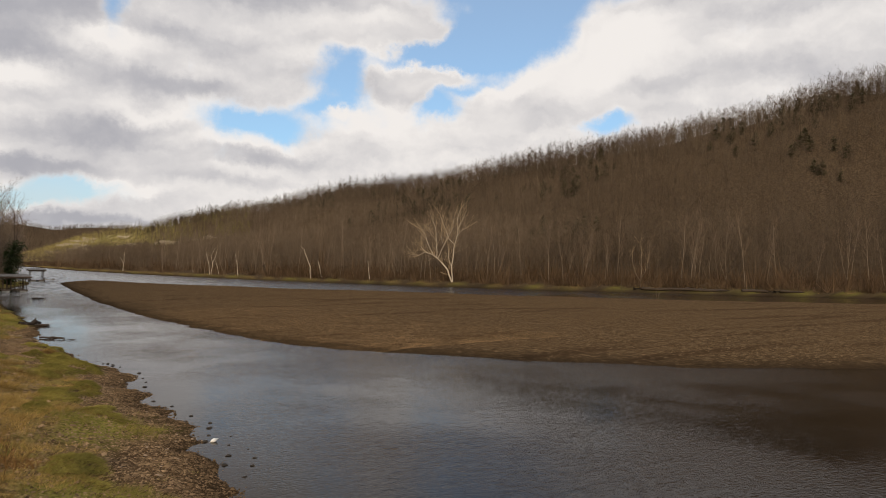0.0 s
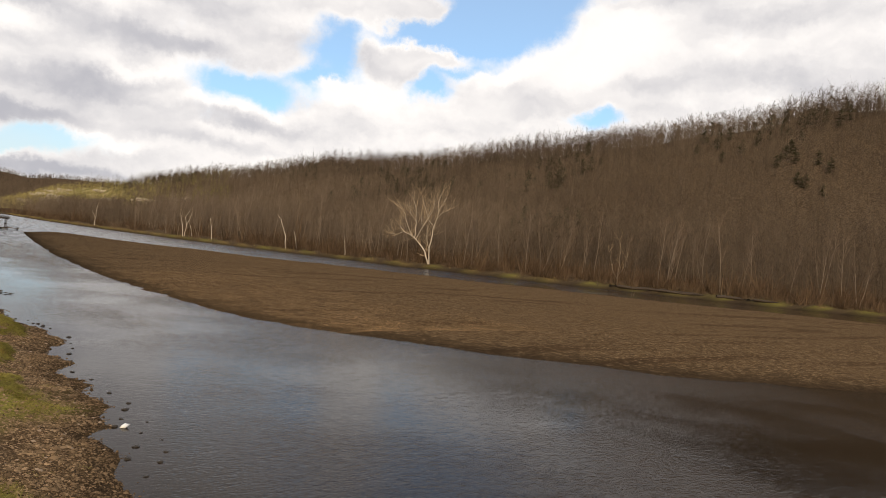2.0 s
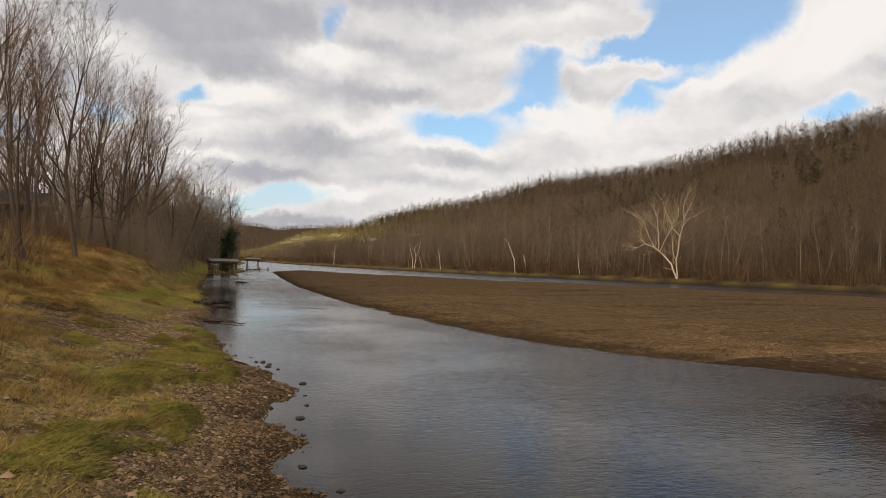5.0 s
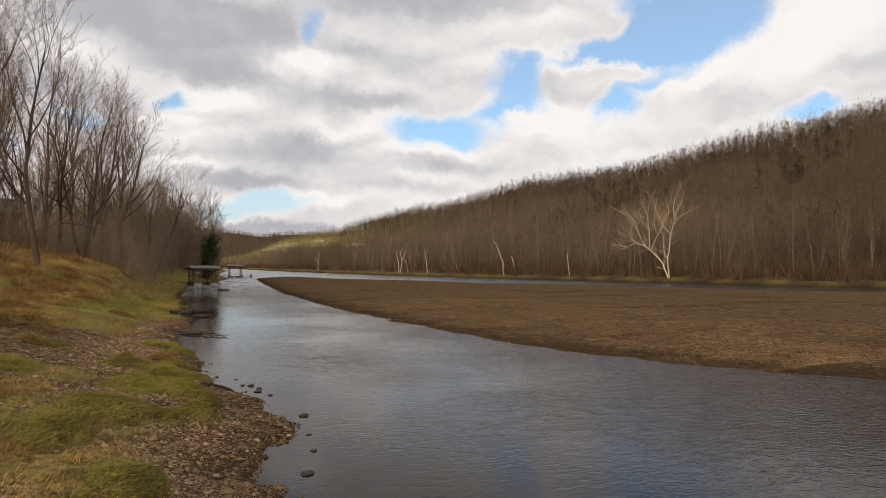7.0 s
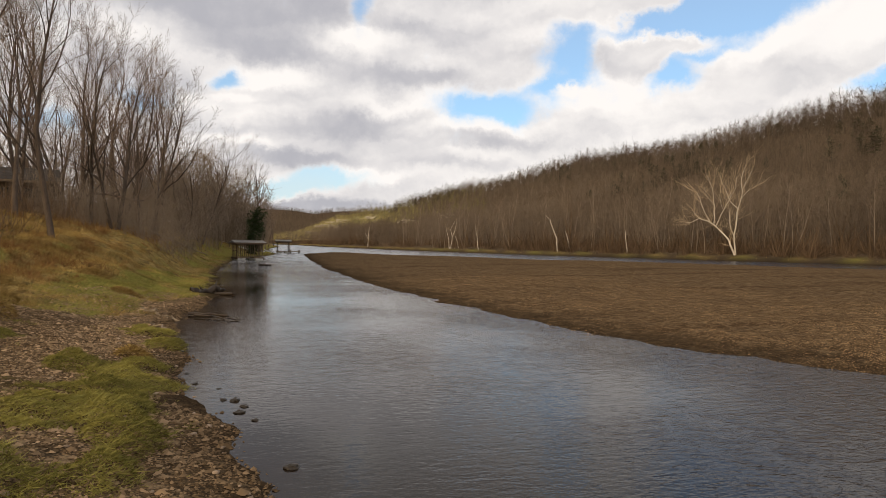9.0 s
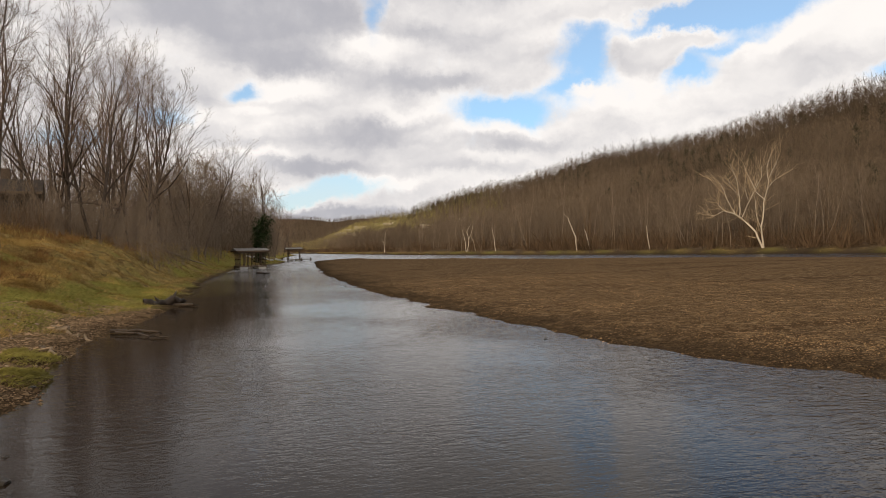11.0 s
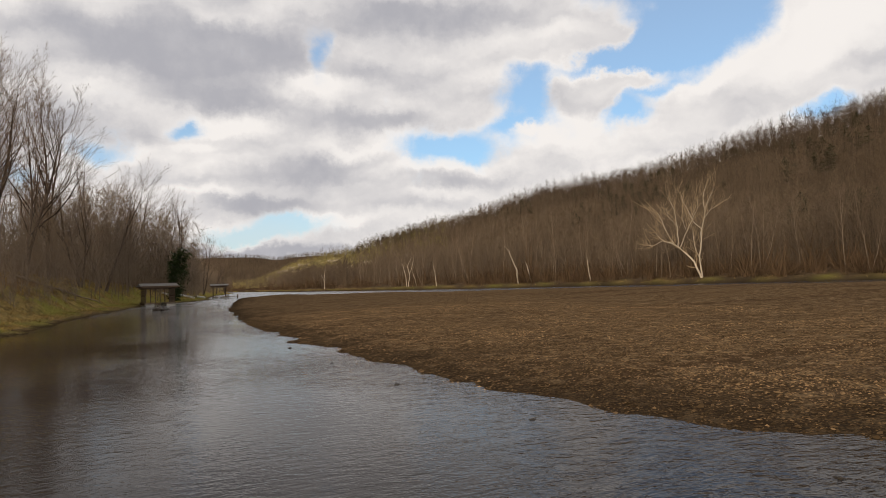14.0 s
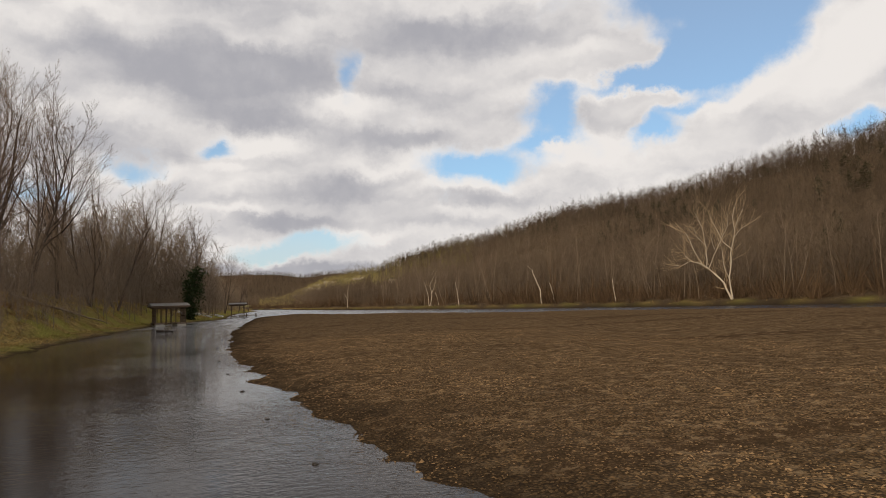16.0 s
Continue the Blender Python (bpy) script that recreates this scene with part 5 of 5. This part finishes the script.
def pebbles(name, x, y, size, tone, mat, label, sink=0.3):
    """Angular pebbles, four faces above ground each, half sunk in the ground."""
    n = len(x)
    z = land(x, y)[0]
    jit = OCT_V[None] * (1 + rng.normal(0, 0.2, (n, 5, 1))) + rng.normal(0, 0.16, (n, 5, 3))
    jit = jit * np.stack([rng.uniform(0.7, 1.3, n), rng.uniform(0.7, 1.3, n), rng.uniform(0.32, 0.62, n)], 1)[:, None]
    a = rng.uniform(0, 6.283, n)
    c, s = np.cos(a)[:, None], np.sin(a)[:, None]
    v = np.stack([jit[..., 0] * c - jit[..., 1] * s, jit[..., 0] * s + jit[..., 1] * c, jit[..., 2]], -1) * size[:, None, None]
    v = v + np.stack([x, y, z + size * (0.45 - sink)], 1)[:, None]
    f = OCT_F[None] + (np.arange(n) * 5)[:, None, None]
    me = mesh_from(name, v.reshape(-1, 3), f.reshape(-1, 3), mat)
    me.attributes.new("tone", "FLOAT", "POINT").data.foreach_set("value", np.clip(np.repeat(tone, 5), 0, 1).astype(np.float32))
    return tagged(new(name, me), label, "pebbles", kind="stuff")


def shore_x(y):
    return np.interp(y, [p[1] for p in LEFT[1:]], [p[0] for p in LEFT[1:]])


n = 105000
y = rng.uniform(9, 44, n)
x = shore_x(y) + 0.4 - rng.gamma(1.6, 1.6, n)
z, s, f, b = land(x, y)
keep = (fbm(x * 0.5, y * 0.5, 71, 4) < 0.75) & (s > -0.7) & (s < np.interp(y, [9, 16, 24, 29, 36, 44], [3.2, 4.2, 5.2, 6.5, 4.4, 2.0]))
x, y, z = x[keep], y[keep], z[keep]
tone = np.clip(rng.normal(0.43, 0.28, len(x)), 0, 1) * np.clip(0.22 + z * 4.5, 0.1, 1)
pebbles("shore_pebbles", x, y, rng.lognormal(-4.28, 0.5, len(x)), tone, M_SHORE, "brown and tan pebbles along the near shore")
n = 92000
y = 27 + 28 * rng.uniform(0, 1, n) ** 1.8
x = np.interp(y, [27, 29.6, 31.6, 33.2, 35, 37, 40, 44.5, 51, 62], [15, 13.2, 12.2, 11.7, 11.4, 11.1, 10.6, 10.0, 9.3, 8.8]) - 0.5 + rng.uniform(0, 1, n) ** 1.6 * 13
z, s, f, b = land(x, y)
tone = np.clip(rng.normal(0.27, 0.2, n) + (fbm(x * 0.8, y * 0.8, 99, 4) - 0.5) * 1.3, 0, 1) * np.where(rng.random(n) < 0.2, 1.0, np.clip(0.08 + z * 5.5, 0.06, 1))
pebbles("bar_pebbles", x, y, rng.lognormal(-4.5, 0.36, n), tone, M_PEBBLE, "brown flattened pebbles of the gravel bar")

STONES = []
for i in range(6):
    g = np.random.default_rng(100 + i)
    v = ICO_V * (1 + g.normal(0, 0.17, (12, 1))) * np.array([g.uniform(0.8, 1.3), g.uniform(0.75, 1.1), g.uniform(0.4, 0.65)])
    STONES.append(mesh_from("stone", v, ICO_F, M_STONE))
ROCKS = []
for i in range(4):
    bm = bmesh.new()
    bmesh.ops.create_icosphere(bm, subdivisions=3, radius=1.0)
    for v in bm.verts:
        k = 1 + 0.35 * (noise.noise(v.co * 1.3 + Vector((i * 7, 0, 0))) + 0.4 * noise.noise(v.co * 3.1 + Vector((i * 7, 3, 0))))
        v.co = Vector((v.co.x * 1.15, v.co.y * 0.9, v.co.z * 0.55)) * k
    me = bpy.data.meshes.new("rock")
    bm.to_mesh(me)
    bm.free()
    me.materials.append(M_WETSTONE)
    ROCKS.append(me)


def rock(x, y, size, i, label, z=None, mat=None):
    ob = new("rock", ROCKS[i % 4])
    ob.matrix_basis = pose(x, y, (max(ground_at(x, y), -0.01) if z is None else z) + size * 0.15, 0, 0, i * 67) @ Matrix.Scale(size, 4)
    return tagged(ob, label, "rock", "rocks in the shallows")


ROCK_AT = [(4.45, 25.26, 0.12), (3.84, 28.05, 0.12), (3.96, 27.7, 0.10), (3.91, 27.4, 0.11), (3.69, 28.1, 0.09), (4.1, 27.0, 0.08), (4.35, 24.1, 0.07), (4.3, 23.3, 0.08), (4.1, 22.4, 0.12), (4.05, 21.4, 0.08),
           (3.9, 20.0, 0.10), (4.2, 19.1, 0.08), (4.35, 17.7, 0.10), (4.55, 16.7, 0.09), (4.4, 16.2, 0.12), (4.2, 15.5, 0.08), (4.0, 15.0, 0.10), (4.35, 14.5, 0.07), (4.6, 15.2, 0.06), (4.1, 13.7, 0.10),
           (3.85, 13.1, 0.12), (4.3, 12.8, 0.09), (3.95, 12.2, 0.08), (3.25, 29.2, 0.08), (3.05, 30.0, 0.07), (2.75, 32.0, 0.08), (2.5, 34.0, 0.07), (3.6, 28.8, 0.06), (4.6, 14.0, 0.06), (4.5, 13.3, 0.08),
           (11.3, 31.6, 0.06), (10.7, 34.3, 0.07), (10.3, 37.2, 0.06), (9.9, 40.5, 0.08), (9.5, 44.0, 0.07), (9.1, 48.0, 0.08), (12.2, 29.2, 0.06), (8.7, 55.0, 0.1), (8.5, 62.0, 0.09)]
for i, (x, y, s) in enumerate(ROCK_AT):
    rock(x, y, s * 0.55, i, "dark wet rock sitting in the shallow water" if s > 0.08 else "small dark wet stone at the water's edge")
ws = new("white_stone", STONES[2].copy())
ws.data.materials.clear()
ws.data.materials.append(M_WHITE)
ws.matrix_basis = pose(4.15, 14.9, 0.03) @ Matrix.Scale(0.07, 4)
tagged(ws, "small white stone in the shallow water", "stone")


# ---------------------------------------------------------------- grass
def blades(x, y, length, width, tone, out, droop=0.5, lay=0.0):
    n = len(x)
    z = land(x, y)[0]
    b = np.stack([x, y, z - 0.02], 1)
    tip = b + np.stack([(rng.normal(0, droop, n) + lay) * length, (rng.normal(0, droop, n) - lay * 0.4) * length, length * rng.uniform(0.55, 1, n)], 1)
    slivers(b, tip, width, tone, out)


M_WEED = toned("rusty dead weeds", (0.06, 0.033, 0.014), (0.36, 0.19, 0.07))
M_WEEDGREEN = toned("lime-green water weed", (0.16, 0.2, 0.03), (0.4, 0.46, 0.1))


def green_at(x, y, s):
    return fbm(x * 0.45, y * 0.45, 88, 4) + np.interp(s, [0, 2.4, 4, 6], [0.14, 0.04, -0.1, -0.18])


green_out, straw_out, weed_out = [], [], []
for y0, y1, n, wide in ((5, 30, 240000, 9), (30, 55, 200000, 14), (55, 120, 90000, 16)):
    y = rng.uniform(y0, y1, n)
    x = shore_x(y) - rng.uniform(0.2, wide, n)
    z, s, f, b = land(x, y)
    strip = np.interp(y, [0, 10, 16, 24, 29, 34, 38, 44], [0.5, 0.9, 1.4, 2.2, 4.2, 3.5, 1.5, 0.3])
    g = (s + (fbm(x * 0.5, y * 0.5, 71, 4) - 0.5) * np.where(y > 40, 1.0, 5.0) > strip) & (z > 0.1)
    clump = fbm(x * 1.8, y * 1.8, 120, 3)
    g &= clump + rng.normal(0, 0.1, n) > 0.41
    x, y, s, clump = x[g], y[g], s[g], clump[g]
    gr = green_at(x, y, s) + rng.normal(0, 0.07, len(x)) + (fbm(x * 2.3, y * 2.3, 131, 2) - 0.5) * 0.45 > 0.53
    far_ = 1 + max(0, (y0 - 20) / 22)
    ln = 0.06 + 0.26 * clump ** 2 + rng.exponential(0.02, len(x))
    patch = (fbm(x * 1.1, y * 1.1, 161, 4) - 0.5) * 1.7
    blades(x[gr], y[gr], ln[gr] * 0.6, np.full(gr.sum(), 0.008 * far_), np.clip(rng.normal(0.48, 0.2, gr.sum()) + patch[gr], 0, 1), green_out, 0.45, 0.4)
    d = ~gr
    tall = np.clip((s[d] - 3.5) / 4, 0, 1)
    blades(x[d], y[d], ln[d] * (0.8 + 1.0 * tall * clump[d]), np.full(d.sum(), 0.009 * far_), np.clip(rng.normal(0.46, 0.22, d.sum()) + patch[d], 0, 1), straw_out, 0.45, 0.2)
# dead brown weeds in clumps up the bank
n = 2600
y = 12 + 68 * rng.uniform(0, 1, n) ** 1.1
x = shore_x(y) - 2.5 - rng.gamma(2.2, 2.4, n)
z, s, f, b = land(x, y)
ok = (s > np.interp(y, [12, 24, 30, 38, 44], [2.0, 4.0, 6.0, 4.5, 3.2])) & (fbm(x * 0.7, y * 0.7, 171, 3) > 0.5)
x, y = x[ok], y[ok]
hw = rng.gamma(4, 0.07, len(x)) + 0.1
tw = np.clip(rng.normal(0.4, 0.3, len(x)), 0, 1)
for _ in range(28):
    ox, oy = rng.normal(0, 0.3, len(x)) * (hw + 0.2), rng.normal(0, 0.3, len(x)) * (hw + 0.2)
    blades(x + ox, y + oy, hw * rng.uniform(0.5, 1.2, len(x)), np.full(len(x), 0.014), np.clip(tw + rng.normal(0, 0.12, len(x)), 0, 1), weed_out, 0.5)
stuff("dead_weeds", weed_out, M_WEED, "clumps of rusty brown dead weeds on the bank", "weeds")
# matted green grass lying over the stones
MATS = [(2.3, 29.2, 0.48, 1.6), (2.7, 27.0, 0.45, 1.6), (3.05, 25.4, 0.3, 0.8), (1.5, 29.7, 0.42, 0.6), (1.8, 26.6, 0.4, 0.7), (1.9, 24.5, 0.55, 0.7), (0.0, 31.5, 0.5, 0.7), (1.5, 23.0, 0.5, 1.0), (2.3, 17.4, 0.45, 1.3), (1.0, 17.4, 0.45, 0.7),
        (1.5, 12.6, 0.6, 0.9), (1.6, 20.0, 0.5, 1.1), (2.4, 21.2, 0.35, 0.8), (2.4, 32.4, 0.4, 0.8), (2.0, 34.4, 0.4, 0.7), (0.3, 27.6, 0.5, 0.9)]
n = 900000
y, x = rng.uniform(10, 36, n), rng.uniform(-1.0, 3.6, n)
cover = sum(np.exp(-((x - a) / p) ** 2 - ((y - b) / q) ** 2) for a, b, p, q in MATS)
cover = cover + (fbm(x * 1.9, y * 1.9, 140, 5) - 0.5) * 1.7
keep = cover + rng.normal(0, 0.1, n) > 0.56
x, y, cover = x[keep], y[keep], cover[keep]
n = len(x)
hump = 0.2 * np.clip(cover - 0.55, 0, 0.8) ** 0.7 * (0.3 + 1.4 * fbm(x * 2.6, y * 2.6, 150, 2))
b = np.stack([x, y, land(x, y)[0] - 0.015 + hump], 1)
ln = rng.uniform(0.025, 0.085, n)
tip = b + np.stack([ln * rng.normal(0.3, 0.6, n), ln * rng.normal(-0.3, 0.6, n), ln * rng.uniform(0.0, 0.8, n)], 1)
slivers(b, tip, np.full(n, 0.008), np.clip(rng.normal(0.5, 0.2, n) + (fbm(x * 1.3, y * 1.3, 181, 3) - 0.5) * 1.1, 0, 1), green_out)
# brown tussocks on the bank's edge
TUSSOCKS = [(-0.95, 33.3, 0.62, 0.42), (-1.7, 33.0, 0.5, 0.36), (2.15, 30.9, 0.26, 0.2), (-0.3, 31.0, 0.3, 0.2), (-1.6, 36.0, 0.5, 0.3), (0.3, 40.5, 0.4, 0.22), (-2.6, 38.5, 0.6, 0.34), (-1.2, 43.5, 0.5, 0.28), (-3.4, 34.5, 0.6, 0.32), (-4.4, 40.0, 0.7, 0.36)]
for tx, ty, tr, th in TUSSOCKS:
    n = int(5200 * tr)
    a, r = rng.uniform(0, 6.283, n), np.sqrt(rng.random(n))
    x, y = tx + tr * r * np.cos(a), ty + tr * r * np.sin(a)
    b = np.stack([x, y, land(x, y)[0] - 0.03 + th * np.sqrt(np.clip(1 - r * r, 0, 1)) * rng.uniform(0.55, 1, n)], 1)
    ln = rng.uniform(0.06, 0.16, n)
    tip = b + np.stack([ln * (r * np.cos(a) * 0.7 + rng.normal(0, 0.35, n)), ln * (r * np.sin(a) * 0.7 + rng.normal(0, 0.35, n)), ln * (0.55 - 0.9 * r * r)], 1)
    slivers(b, tip, np.full(n, 0.011), np.clip(rng.normal(0.3, 0.2, n) - 0.15 * r, 0, 1), straw_out)
# lime-green water weed in the shallows
n = 1500
a, r = rng.uniform(0, 6.283, n), np.sqrt(rng.random(n))
x, y = 4.07 + 0.16 * r * np.cos(a), 10.1 + 0.2 * r * np.sin(a)
b = np.stack([x, y, 0.005 + 0.05 * (1 - r)], 1)
weed = []
slivers(b, b + rng.normal(0, 0.03, (n, 3)) + up(n, np.full(n, 0.015)), np.full(n, 0.012), rng.random(n), weed)
ob = stuff("water_weed", weed, M_WEEDGREEN, "lime-green clump of water weed in the shallows", "water weed")
stuff("green_grass", green_out, M_BLADE, "short green winter grass in patches on the bank", "grass")
stuff("dry_grass", straw_out, M_STRAW, "orange-brown dry grass and weeds on the bank", "grass")
# small broad-leaved evergreen on the bank
M_LEAF = toned("broad evergreen leaves", (0.02, 0.04, 0.012), (0.07, 0.11, 0.03), 0.45)
px, py = -0.9, 33.4
sh = thing("evergreen_shrub", pose(px, py, ground_at(px, py)), "small dark green broad-leaved plant on the grassy bank", "shrub")
for k in range(5):
    a = k * 1.256
    v, f = rod((0, 0, -0.03), (0.09 * math.cos(a), 0.09 * math.sin(a), 0.22), 0.006, 0.003, 5)
    part("stem", mesh_from("stem", v, f, M_TWIG), sh)
leaf = []
for k in range(90):
    c = Vector((rng.normal(0, 0.075), rng.normal(0, 0.075), rng.uniform(0.06, 0.27)))
    d = Vector((rng.normal(), rng.normal(), rng.normal() * 0.4)).normalized() * 0.055
    s = d.cross(Vector((0, 0, 1))) * 0.42
    leaf += [(c - d)[:], (c + s + Vector((0, 0, 0.008)))[:], (c + d)[:], (c - s + Vector((0, 0, 0.008)))[:]]
me = mesh_from("leaves", np.array(leaf), np.arange(len(leaf)).reshape(-1, 4), M_LEAF)
me.attributes.new("tone", "FLOAT", "POINT").data.foreach_set("value", np.repeat(rng.random(90), 4).astype(np.float32))
part("leaves", me, sh, "glossy dark green leaves")

# far shore grass
out = []
x, y, z = hill_points(9000, 0.8, 5.5, 3, 74, 430)
blades(x, y, rng.uniform(0.15, 0.5, len(x)), np.full(len(x), 0.07), np.clip(rng.normal(0.3, 0.2, len(x)), 0, 1), out)
stuff("far_grass", out, M_STRAW, "strip of tan grass along the far shore", "grass")

# loose stones on the near shore, nearest the water
R3 = random.Random(41)
count = 0
while count < 280:
    y = R3.uniform(12, 40)
    x = float(shore_x(y)) - abs(R3.gauss(0, 1.5)) + 0.1
    ob = new("stone", STONES[R3.randrange(6)])
    k = R3.choice((0.016, 0.02, 0.024, 0.028, 0.036))
    ob.matrix_basis = pose(x, y, ground_at(x, y) + k * 0.12, R3.uniform(-12, 12), R3.uniform(-12, 12), R3.uniform(0, 360)) @ Matrix.Scale(k, 4)
    ob.parent = ground
    count += 1
